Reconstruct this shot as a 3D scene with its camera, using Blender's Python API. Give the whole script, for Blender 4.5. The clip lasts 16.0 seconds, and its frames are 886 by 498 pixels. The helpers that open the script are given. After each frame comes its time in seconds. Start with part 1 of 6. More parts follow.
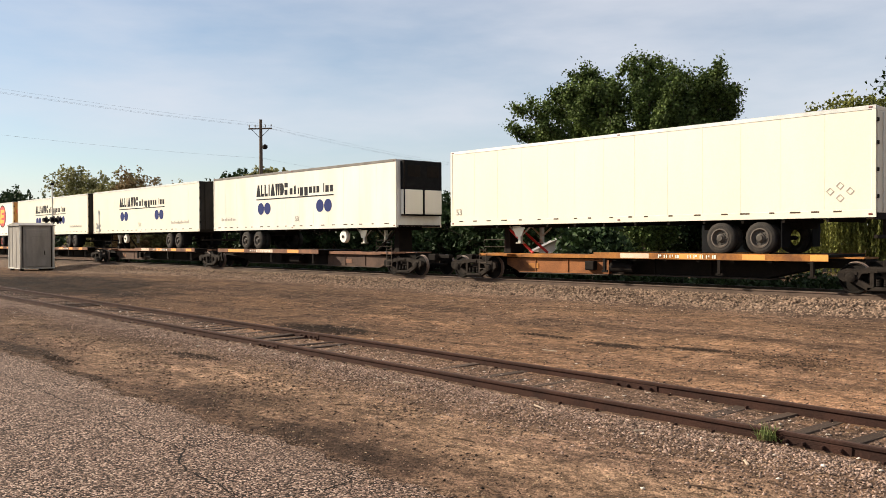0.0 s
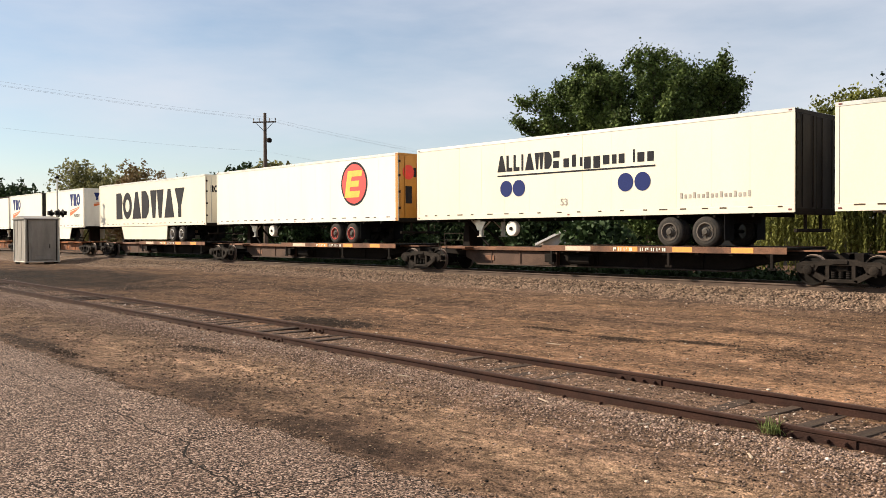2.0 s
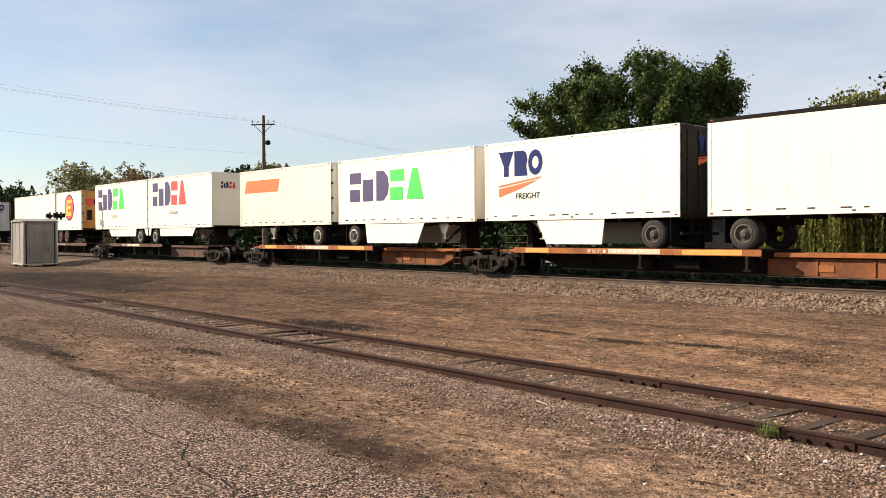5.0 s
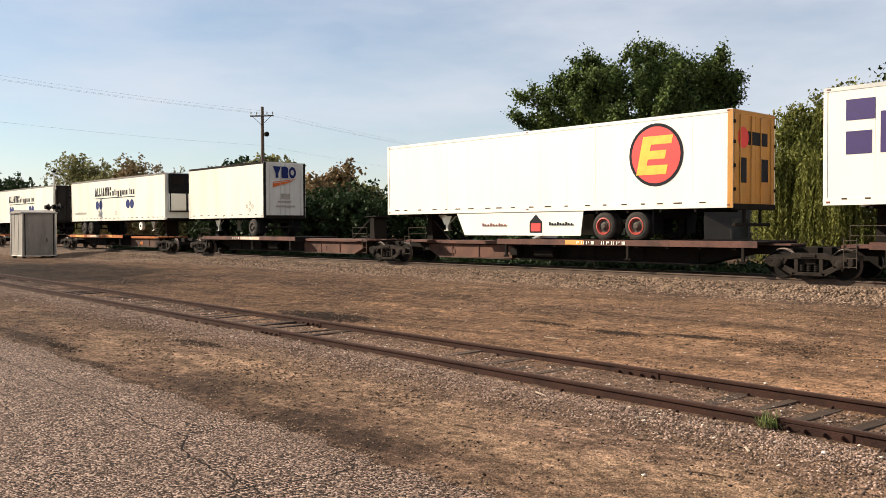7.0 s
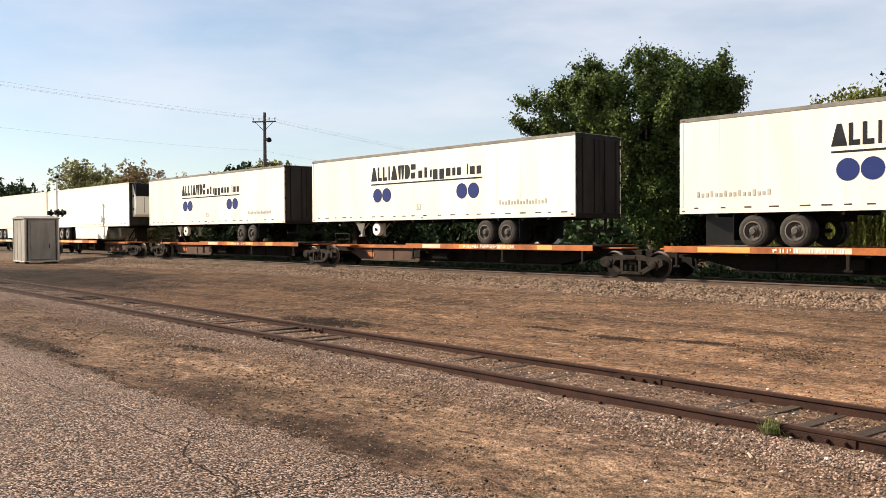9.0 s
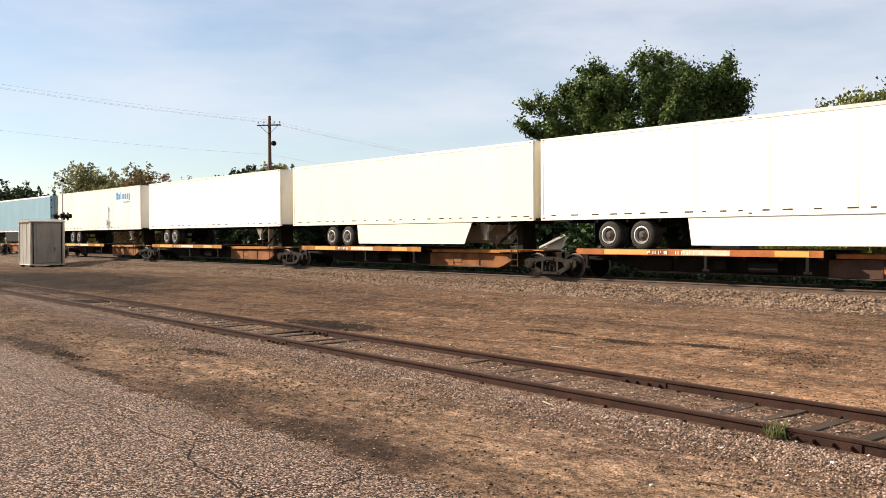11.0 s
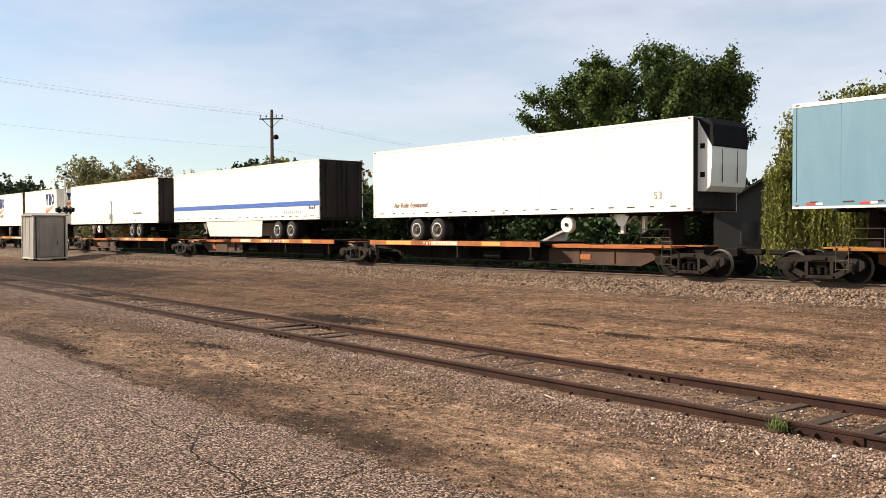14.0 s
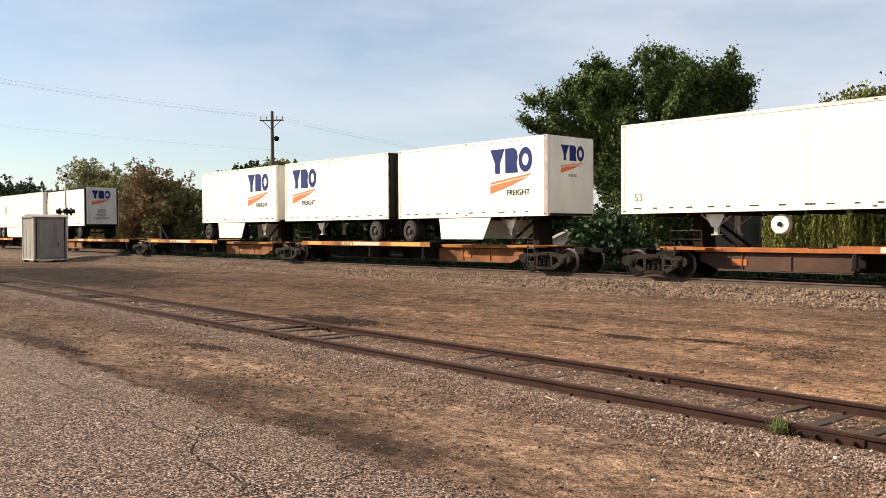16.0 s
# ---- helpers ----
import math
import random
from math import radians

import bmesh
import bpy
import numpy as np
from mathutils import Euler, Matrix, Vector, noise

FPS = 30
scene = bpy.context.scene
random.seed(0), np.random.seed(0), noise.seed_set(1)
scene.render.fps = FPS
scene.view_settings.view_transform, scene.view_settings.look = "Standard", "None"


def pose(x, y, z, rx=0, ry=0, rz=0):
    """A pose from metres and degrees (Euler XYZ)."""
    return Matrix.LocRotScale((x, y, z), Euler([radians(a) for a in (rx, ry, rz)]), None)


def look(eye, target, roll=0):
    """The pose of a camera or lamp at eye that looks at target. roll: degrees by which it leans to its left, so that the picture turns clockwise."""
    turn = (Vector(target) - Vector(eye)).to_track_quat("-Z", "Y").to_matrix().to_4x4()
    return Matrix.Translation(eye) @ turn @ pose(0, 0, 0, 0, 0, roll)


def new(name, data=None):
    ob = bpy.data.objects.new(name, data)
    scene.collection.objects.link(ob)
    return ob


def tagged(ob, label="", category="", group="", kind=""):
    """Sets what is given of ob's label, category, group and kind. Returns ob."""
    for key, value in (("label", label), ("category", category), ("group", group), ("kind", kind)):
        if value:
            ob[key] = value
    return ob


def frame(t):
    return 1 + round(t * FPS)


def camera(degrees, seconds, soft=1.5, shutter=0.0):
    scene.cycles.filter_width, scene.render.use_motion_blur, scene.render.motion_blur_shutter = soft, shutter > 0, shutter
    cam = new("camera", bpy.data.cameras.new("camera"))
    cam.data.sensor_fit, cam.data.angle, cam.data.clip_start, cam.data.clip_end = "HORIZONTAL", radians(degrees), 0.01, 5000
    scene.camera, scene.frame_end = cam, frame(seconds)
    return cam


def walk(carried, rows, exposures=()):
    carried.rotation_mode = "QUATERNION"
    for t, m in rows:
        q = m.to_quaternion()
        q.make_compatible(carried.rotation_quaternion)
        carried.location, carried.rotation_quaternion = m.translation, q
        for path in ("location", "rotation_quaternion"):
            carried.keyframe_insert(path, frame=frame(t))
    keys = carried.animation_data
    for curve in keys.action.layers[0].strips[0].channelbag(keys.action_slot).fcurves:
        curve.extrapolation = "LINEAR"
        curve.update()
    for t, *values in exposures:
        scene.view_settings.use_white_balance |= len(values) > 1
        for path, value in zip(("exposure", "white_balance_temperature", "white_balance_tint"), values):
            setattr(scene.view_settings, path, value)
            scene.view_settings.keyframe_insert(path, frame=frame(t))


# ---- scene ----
# camera: stands at one spot, turned a little by hand
EYE = Vector((0.0, 0.0, 2.1))
FOCAL = 1518.6
cam = camera(54.61, 16.0, soft=0.8)


def aim(dx, dy):
    yaw, pitch = radians(-47.249) - dx / FOCAL, radians(-0.658) + dy / FOCAL
    way = Vector((math.sin(yaw) * math.cos(pitch), math.cos(yaw) * math.cos(pitch), math.sin(pitch)))
    return look(EYE, EYE + way * 20, -0.28)


SWAY = [(0, 0, 0), (0.5, -1, 3), (1, 0, 2.2), (1.5, 4.7, -6), (2, 7.5, -11.6), (2.5, 7.4, -9), (3, 5.3, -7.2),
        (3.5, 5.2, -3.7), (4, 4.3, -2.7), (4.7, 4.5, -5), (5.5, 6, -11), (6.5, 7, -16), (7, 3.4, -22.2), (7.5, 1.7, -23),
        (8, 1.9, -21.8), (8.5, 4, -19), (9, 6.9, -12.3), (9.7, 10, -9), (10.6, 14, -6.5), (11.5, 16.6, -6.6),
        (12, 19, -6.4), (12.5, 19.3, -6), (13, 19.8, -9.6), (13.5, 19.2, -16.2), (14, 19.2, -17.4), (14.5, 19.3, -16),
        (15, 18.4, -14.8), (15.5, 19, -14.8), (16, 19.8, -14.8)]
walk(cam, [(t, aim(a, b)) for t, a, b in SWAY],
     [(0, .95), (1.5, .95), (2.5, 1.0), (4, 1.03), (6.5, .98), (7.2, .98), (8, 1.12), (9, 1.15), (11.5, 1.12), (13, 1.12), (14, 1.12), (15, 1.05), (16, 1.05)])

# sky and sun: low morning sun from behind and to the left, thin high cloud
SUN_AZ, SUN_EL = radians(235), radians(29)   # compass direction towards the sun, +y is north
world = bpy.data.worlds.new("sky")
scene.world = world
world.use_nodes = True
wn, wl = world.node_tree.nodes, world.node_tree.links
wn.clear()
w_out, w_bg = wn.new("ShaderNodeOutputWorld"), wn.new("ShaderNodeBackground")
sky = wn.new("ShaderNodeTexSky")
sky.sky_type, sky.sun_disc = "NISHITA", False
sky.sun_elevation, sky.sun_rotation, sky.air_density, sky.dust_density, sky.ozone_density = SUN_EL, SUN_AZ, 1.0, 0.35, 1.6
tc, mp = wn.new("ShaderNodeTexCoord"), wn.new("ShaderNodeMapping")
mp.inputs["Scale"].default_value = (1.2, 1.2, 5.0)
cl = wn.new("ShaderNodeTexNoise")
cl.inputs["Scale"].default_value, cl.inputs["Detail"].default_value, cl.inputs["Roughness"].default_value = 1.7, 7, 0.55
cr = wn.new("ShaderNodeValToRGB")
cr.color_ramp.elements[0].position, cr.color_ramp.elements[1].position = 0.30, 0.76
cr.color_ramp.elements[0].color, cr.color_ramp.elements[1].color = (0.12, 0.12, 0.12, 1), (0.94, 0.94, 0.94, 1)
cm = wn.new("ShaderNodeMixRGB")
wl.new(tc.outputs["Generated"], mp.inputs["Vector"])
wl.new(mp.outputs["Vector"], cl.inputs["Vector"])
# the veil thickens upwards and towards the north-east; away from the sun the cloud is dimmer
thick, lift, side_dot, sun_dot, dim, shade = (wn.new(k) for k in ("ShaderNodeMath", "ShaderNodeMath", "ShaderNodeVectorMath", "ShaderNodeVectorMath", "ShaderNodeMapRange", "ShaderNodeMixRGB"))
side_dot.operation = sun_dot.operation = "DOT_PRODUCT"
side_dot.inputs[1].default_value = (0.17, 0.18, 0.42)
sun_dot.inputs[1].default_value = (math.sin(SUN_AZ) * math.cos(SUN_EL), math.cos(SUN_AZ) * math.cos(SUN_EL), math.sin(SUN_EL))
lift.operation, thick.operation = "SUBTRACT", "ADD"
lift.inputs[1].default_value = 0.045
dim.inputs["From Min"].default_value, dim.inputs["From Max"].default_value = -0.78, -0.12
dim.inputs["To Min"].default_value, dim.inputs["To Max"].default_value = 0.25, 1.0
shade.blend_type = "MULTIPLY"
shade.inputs["Fac"].default_value = 1.0
shade.inputs["Color1"].default_value = (6.5, 6.6, 7.1, 1)
wl.new(tc.outputs["Generated"], side_dot.inputs[0])
wl.new(tc.outputs["Generated"], sun_dot.inputs[0])
wl.new(side_dot.outputs["Value"], lift.inputs[0])
wl.new(cl.outputs["Fac"], thick.inputs[0])
wl.new(lift.outputs[0], thick.inputs[1])
wl.new(sun_dot.outputs["Value"], dim.inputs["Value"])
wl.new(dim.outputs["Result"], shade.inputs["Color2"])
wl.new(shade.outputs["Color"], cm.inputs["Color2"])
wl.new(thick.outputs[0], cr.inputs["Fac"])
wl.new(cr.outputs["Color"], cm.inputs["Fac"])
wl.new(sky.outputs["Color"], cm.inputs["Color1"])
wl.new(cm.outputs["Color"], w_bg.inputs["Color"])
w_bg.inputs["Strength"].default_value = 0.064
wl.new(w_bg.outputs["Background"], w_out.inputs["Surface"])
sun_data = bpy.data.lights.new("sun", "SUN")
sun_data.energy, sun_data.angle, sun_data.color = 4.9, radians(0.6), (1.0, 0.87, 0.69)
sun = new("sun", sun_data)
to_sun = Vector((math.sin(SUN_AZ) * math.cos(SUN_EL), math.cos(SUN_AZ) * math.cos(SUN_EL), math.sin(SUN_EL)))
sun.matrix_world = look(to_sun * 100, (0, 0, 0))
scene.view_settings.exposure = 0.97


# ---- materials
def mat(name, base, rough=0.6, second=None, scale=4.0, amount=0.5, fine=60.0, fine_amount=0.15, bump=0.0, bump_scale=None,
        metal=0.0, stretch=(1, 1, 1), island=0.0, per_object=0.0, trans=0.0, lo=0.38, hi=0.66):
    """A surface with a broad stain, a fine grain, and relief."""
    m = bpy.data.materials.new(name)
    m.use_nodes = True
    nt = m.node_tree
    n, l = nt.nodes, nt.links
    b = n["Principled BSDF"]
    b.inputs["Roughness"].default_value, b.inputs["Metallic"].default_value = rough, metal
    b.inputs["Specular IOR Level"].default_value = 0.5 if rough < 0.56 else 0.12
    co, mpg = n.new("ShaderNodeTexCoord"), n.new("ShaderNodeMapping")
    mpg.inputs["Scale"].default_value = stretch
    l.new(co.outputs["Object"], mpg.inputs["Vector"])
    broad = n.new("ShaderNodeTexNoise")
    broad.inputs["Scale"].default_value, broad.inputs["Detail"].default_value = scale, 6
    broad.inputs["Roughness"].default_value = 0.62
    l.new(mpg.outputs["Vector"], broad.inputs["Vector"])
    ramp = n.new("ShaderNodeValToRGB")
    ramp.color_ramp.elements[0].position, ramp.color_ramp.elements[1].position = lo, hi
    l.new(broad.outputs["Fac"], ramp.inputs["Fac"])
    second = second or tuple(c * 0.6 for c in base)
    mix = n.new("ShaderNodeMixRGB")
    mix.inputs["Color1"].default_value, mix.inputs["Color2"].default_value = (*base, 1), (*second, 1)
    k = n.new("ShaderNodeMath")
    k.operation = "MULTIPLY"
    k.inputs[1].default_value = amount
    l.new(ramp.outputs["Color"], k.inputs[0])
    l.new(k.outputs[0], mix.inputs["Fac"])
    grain = n.new("ShaderNodeTexNoise")
    grain.inputs["Scale"].default_value, grain.inputs["Detail"].default_value = fine, 4
    l.new(co.outputs["Object"], grain.inputs["Vector"])
    gr = n.new("ShaderNodeMapRange")
    gr.inputs["From Min"].default_value, gr.inputs["From Max"].default_value = 0.3, 0.7
    gr.inputs["To Min"].default_value, gr.inputs["To Max"].default_value = 1 - fine_amount, 1 + fine_amount
    l.new(grain.outputs["Fac"], gr.inputs["Value"])
    hsv = n.new("ShaderNodeHueSaturation")
    l.new(mix.outputs["Color"], hsv.inputs["Color"])
    val = gr.outputs["Result"]
    for kind, out, share in (("ShaderNodeNewGeometry", "Random Per Island", island), ("ShaderNodeObjectInfo", "Random", per_object)):
        if share:
            g, r, t = n.new(kind), n.new("ShaderNodeMapRange"), n.new("ShaderNodeMath")
            r.inputs["To Min"].default_value, r.inputs["To Max"].default_value = 1 - share, 1 + share
            t.operation = "MULTIPLY"
            l.new(g.outputs[out], r.inputs["Value"])
            l.new(r.outputs["Result"], t.inputs[0])
            l.new(val, t.inputs[1])
            val = t.outputs[0]
    l.new(val, hsv.inputs["Value"])
    l.new(hsv.outputs["Color"], b.inputs["Base Color"])
    if bump:
        bp = n.new("ShaderNodeBump")
        bp.inputs["Strength"].default_value, bp.inputs["Distance"].default_value = bump, 0.02
        bn = n.new("ShaderNodeTexNoise")
        bn.inputs["Scale"].default_value, bn.inputs["Detail"].default_value = bump_scale or fine, 5
        l.new(co.outputs["Object"], bn.inputs["Vector"])
        l.new(bn.outputs["Fac"], bp.inputs["Height"])
        l.new(bp.outputs["Normal"], b.inputs["Normal"])
    if trans:
        tr, ms = n.new("ShaderNodeBsdfTranslucent"), n.new("ShaderNodeMixShader")
        l.new(hsv.outputs["Color"], tr.inputs["Color"])
        ms.inputs[0].default_value = trans
        l.new(b.outputs[0], ms.inputs[1])
        l.new(tr.outputs[0], ms.inputs[2])
        l.new(ms.outputs[0], n["Material Output"].inputs["Surface"])
    return m


def grit(name, colours, size, dust, dust_amount, bump=0.6, rough=0.9, patch=None):
    """Loose stones or exposed aggregate: cells of several colours, with dust over them in patches."""
    m = mat(name, dust, rough, patch or tuple(c * 0.62 for c in dust), 0.55, 0.95, 9, 0.3, stretch=(0.4, 1, 1))
    n, l = m.node_tree.nodes, m.node_tree.links
    b = n["Principled BSDF"]
    co = next(q for q in n if q.bl_idname == "ShaderNodeTexCoord")
    v = n.new("ShaderNodeTexVoronoi")
    v.inputs["Scale"].default_value = 1 / size
    l.new(co.outputs["Object"], v.inputs["Vector"])
    r = n.new("ShaderNodeValToRGB")
    r.color_ramp.interpolation = "CONSTANT"
    while len(r.color_ramp.elements) < len(colours):
        r.color_ramp.elements.new(0.5)
    for i, c in enumerate(colours):
        r.color_ramp.elements[i].position, r.color_ramp.elements[i].color = i / len(colours), (*c, 1)
    sp = n.new("ShaderNodeSeparateColor")
    l.new(v.outputs["Color"], sp.inputs[0])
    l.new(sp.outputs[0], r.inputs["Fac"])
    pn = n.new("ShaderNodeTexNoise")
    pn.inputs["Scale"].default_value, pn.inputs["Detail"].default_value = 0.9, 6
    l.new(co.outputs["Object"], pn.inputs["Vector"])
    pr = n.new("ShaderNodeMapRange")
    pr.inputs["From Min"].default_value, pr.inputs["From Max"].default_value = 0.35, 0.65
    pr.inputs["To Min"].default_value, pr.inputs["To Max"].default_value = max(0, dust_amount - 0.3), min(1, dust_amount + 0.3)
    l.new(pn.outputs["Fac"], pr.inputs["Value"])
    mx = n.new("ShaderNodeMixRGB")
    l.new(pr.outputs["Result"], mx.inputs["Fac"])
    l.new(r.outputs["Color"], mx.inputs["Color1"])
    hsv = next(q for q in n if q.bl_idname == "ShaderNodeHueSaturation")
    l.new(hsv.outputs["Color"], mx.inputs["Color2"])
    l.new(mx.outputs["Color"], b.inputs["Base Color"])
    bp = n.new("ShaderNodeBump")
    bp.inputs["Strength"].default_value, bp.inputs["Distance"].default_value = bump, size * 1.6
    bp.invert = True
    l.new(v.outputs["Distance"], bp.inputs["Height"])
    l.new(bp.outputs["Normal"], b.inputs["Normal"])
    return m


M = {}


def yard_dirt():
    """Trodden yard soil: bands of dark gravel, straw-coloured dust and brown ruts that follow the tracks."""
    m = bpy.data.materials.new("packed_dirt")
    m.use_nodes = True
    n, l = m.node_tree.nodes, m.node_tree.links
    b = n["Principled BSDF"]
    b.inputs["Roughness"].default_value, b.inputs["Specular IOR Level"].default_value = 0.95, 0.08
    co = n.new("ShaderNodeTexCoord")

    def noise_at(scale, detail, lo, hi, stretch=(1, 1, 1), f0=0.3, f1=0.7, rough=0.6):
        mpn, tx, mr = n.new("ShaderNodeMapping"), n.new("ShaderNodeTexNoise"), n.new("ShaderNodeMapRange")
        mpn.inputs["Scale"].default_value = stretch
        tx.inputs["Scale"].default_value, tx.inputs["Detail"].default_value, tx.inputs["Roughness"].default_value = scale, detail, rough
        mr.inputs["From Min"].default_value, mr.inputs["From Max"].default_value = f0, f1
        mr.inputs["To Min"].default_value, mr.inputs["To Max"].default_value = lo, hi
        l.new(co.outputs["Object"], mpn.inputs["Vector"])
        l.new(mpn.outputs["Vector"], tx.inputs["Vector"])
        l.new(tx.outputs["Fac"], mr.inputs["Value"])
        return mr.outputs["Result"]

    def calc(op, a, c):
        q = n.new("ShaderNodeMath")
        q.operation = op
        for k, s in enumerate((a, c)):
            if isinstance(s, (int, float)):
                q.inputs[k].default_value = s
            else:
                l.new(s, q.inputs[k])
        return q.outputs[0]

    sp = n.new("ShaderNodeSeparateXYZ")
    l.new(co.outputs["Object"], sp.inputs[0])
    band = calc("ADD", calc("ADD", sp.outputs["Y"], calc("MULTIPLY", sp.outputs["X"], 0.03)), noise_at(0.55, 5, -1.5, 1.5, (.55, 1, 1)))
    r = n.new("ShaderNodeValToRGB")
    stops = [(3.0, (.10, .066, .047)), (4.5, (.072, .047, .034)), (5.1, (.115, .076, .054)), (6.3, (.148, .100, .069)), (7.2, (.125, .083, .060)), (9.6, (.110, .074, .054)),
             (10.6, (.155, .096, .062)), (12.2, (.112, .071, .048)), (13.6, (.158, .099, .064)), (15.2, (.098, .063, .044)), (17.0, (.138, .088, .058)), (20.0, (.085, .057, .042))]
    while len(r.color_ramp.elements) < len(stops):
        r.color_ramp.elements.new(0.5)
    for e, (p, c) in zip(r.color_ramp.elements, stops):
        e.position, e.color = p / 24, (*c, 1)
    l.new(calc("DIVIDE", band, 24.0), r.inputs["Fac"])
    # a broad darker area far to the left, fading out at its rim
    dx, dy = calc("DIVIDE", calc("ADD", sp.outputs["X"], 44.0), 15.0), calc("DIVIDE", calc("SUBTRACT", sp.outputs["Y"], 13.6), 3.6)
    far = calc("ADD", calc("ADD", calc("MULTIPLY", dx, dx), calc("MULTIPLY", dy, dy)), noise_at(0.5, 5, -.5, .5))
    tone_patch = n.new("ShaderNodeMapRange")
    tone_patch.interpolation_type = "SMOOTHSTEP"
    tone_patch.inputs["From Min"].default_value, tone_patch.inputs["From Max"].default_value = .35, 1.3
    tone_patch.inputs["To Min"].default_value, tone_patch.inputs["To Max"].default_value = .30, 1.06
    l.new(far, tone_patch.inputs["Value"])
    k = calc("MULTIPLY", noise_at(0.7, 7, .66, 1.34, (.5, 1, 1), .32, .68), noise_at(3.2, 7, .48, 1.5, (.7, 1, 1), .34, .66, .7))
    k = calc("MULTIPLY", k, noise_at(10, 6, .42, 1.62, (.8, 1, 1)))
    k = calc("MULTIPLY", k, noise_at(1.3, 5, .74, 1.26, (.07, 1.5, 1)))     # wheel streaks along the line
    # oil and soot spots, small dark hollows, broad darker far areas, and dry pale stretches: (x, y, half length, half
    # width, how bright)
    wob = noise_at(4.2, 7, -1.0, .8)
    for sx, sy, rx, ry, v in ((-16.9, 11.65, 1.7, .6, .16), (-9.9, 13.7, .5, .17, .25), (-8.3, 13.95, .62, .18, .3), (-11.9, 13.85, .6, .12, .4), (-6.4, 13.9, 1.3, .7, .6),
                              (-14.6, 7.2, .8, .22, .4), (-17.8, 5.3, 2.2, .24, .4), (-10.4, 5.35, 1.3, .4, .62), (-7.4, 5.15, 1.5, .28, .6), (-13.4, 4.95, 1.2, .14, .45), (-35.0, 14.5, 18.0, 5.5, .58), (-60.0, 15.5, 16.0, 6.0, .55), (-26.0, 7.6, 9.0, 1.6, .8), (-12.4, 12.0, 1.2, .12, .65),
                              (-9.0, 15.6, 4.0, .16, .84), (-5.0, 17.2, 3.4, .14, .8), (-3.5, 12.6, 6.5, 2.4, 1.3), (-5.2, 6.4, 3.6, .65, 1.3), (-2.8, 6.6, 2.4, .8, 1.12), (-11.5, 6.5, 1.6, .35, 1.35), (-18.0, 7.0, 3.0, .5, .75)):
        ex, ey = calc("DIVIDE", calc("SUBTRACT", sp.outputs["X"], sx), rx), calc("DIVIDE", calc("SUBTRACT", sp.outputs["Y"], sy), ry)
        e2 = calc("ADD", calc("ADD", calc("MULTIPLY", ex, ex), calc("MULTIPLY", ey, ey)), wob)
        mr = n.new("ShaderNodeMapRange")
        mr.interpolation_type = "SMOOTHSTEP"
        mr.inputs["From Min"].default_value, mr.inputs["From Max"].default_value = .3, 1.5
        mr.inputs["To Min"].default_value, mr.inputs["To Max"].default_value = v, 1.0
        l.new(e2, mr.inputs["Value"])
        k = calc("MULTIPLY", k, mr.outputs["Result"])
    vo, vs, vm = n.new("ShaderNodeTexVoronoi"), n.new("ShaderNodeSeparateColor"), n.new("ShaderNodeMapRange")
    vo.inputs["Scale"].default_value = 52
    vm.inputs["To Min"].default_value, vm.inputs["To Max"].default_value = .5, 1.5
    l.new(co.outputs["Object"], vo.inputs["Vector"])
    l.new(vo.outputs["Color"], vs.inputs[0])
    l.new(vs.outputs[0], vm.inputs["Value"])
    k = calc("MULTIPLY", k, vm.outputs["Result"])
    k = calc("MULTIPLY", k, tone_patch.outputs["Result"])
    h = n.new("ShaderNodeHueSaturation")
    h.inputs["Saturation"].default_value = 1.12
    l.new(r.outputs["Color"], h.inputs["Color"])
    l.new(k, h.inputs["Value"])
    l.new(h.outputs["Color"], b.inputs["Base Color"])
    bp = n.new("ShaderNodeBump")
    bp.inputs["Strength"].default_value, bp.inputs["Distance"].default_value = 0.9, 0.05
    l.new(calc("SUBTRACT", noise_at(7, 8, 0, 1, (.8, 1, 1), 0, 1, .7), calc("MULTIPLY", vo.outputs["Distance"], .32)), bp.inputs["Height"])
    l.new(bp.outputs["Normal"], b.inputs["Normal"])
    return m


M["dirt"] = yard_dirt()
M["asphalt"] = grit("old_asphalt", [(.15, .098, .073), (.012, .008, .006), (.28, .19, .145), (.006, .005, .004), (.50, .37, .29), (.03, .020, .015), (.20, .134, .10), (.010, .007, .005)], 0.0165, (.125, .082, .061), 0.12, 0.6, patch=(.075, .050, .037))
M["ballast_bed"] = grit("ballast", [(.17, .113, .078), (.10, .068, .05), (.24, .17, .122), (.14, .10, .076), (.05, .036, .03)], 0.06, (.14, .095, .062), 0.2, 0.8)
M["stone"] = mat("ballast_stone", (.205, .142, .100), 0.85, (.11, .076, .056), 3, 0.7, 40, 0.2, island=0.75)
M["pale_stone"] = mat("gravel_stone", (.265, .188, .148), 0.85, (.085, .055, .041), 3, 0.7, 40, 0.2, island=0.8)
M["shaded_bed"] = grit("shade_dark_ballast", [(.032, .024, .019), (.018, .014, .012), (.05, .036, .028)], 0.06, (.022, .017, .014), 0.4, 0.8)
M["crack"] = mat("crack_dirt", (.012, .009, .007), 0.95)
M["rust"] = mat("rusted_rail", (.040, .019, .014), 0.85, (.02, .011, .009), 3, 0.8, 50, 0.2, 0.4)
M["railtop"] = mat("worn_rail_head", (.20, .15, .12), 0.5, (.10, .065, .05), 5, 0.8, 60, 0.1, metal=0.3)
M["rust_head"] = mat("rust_brown_rail_head", (.062, .034, .026), 0.75, (.03, .018, .014), 4, 0.8, 60, 0.2)
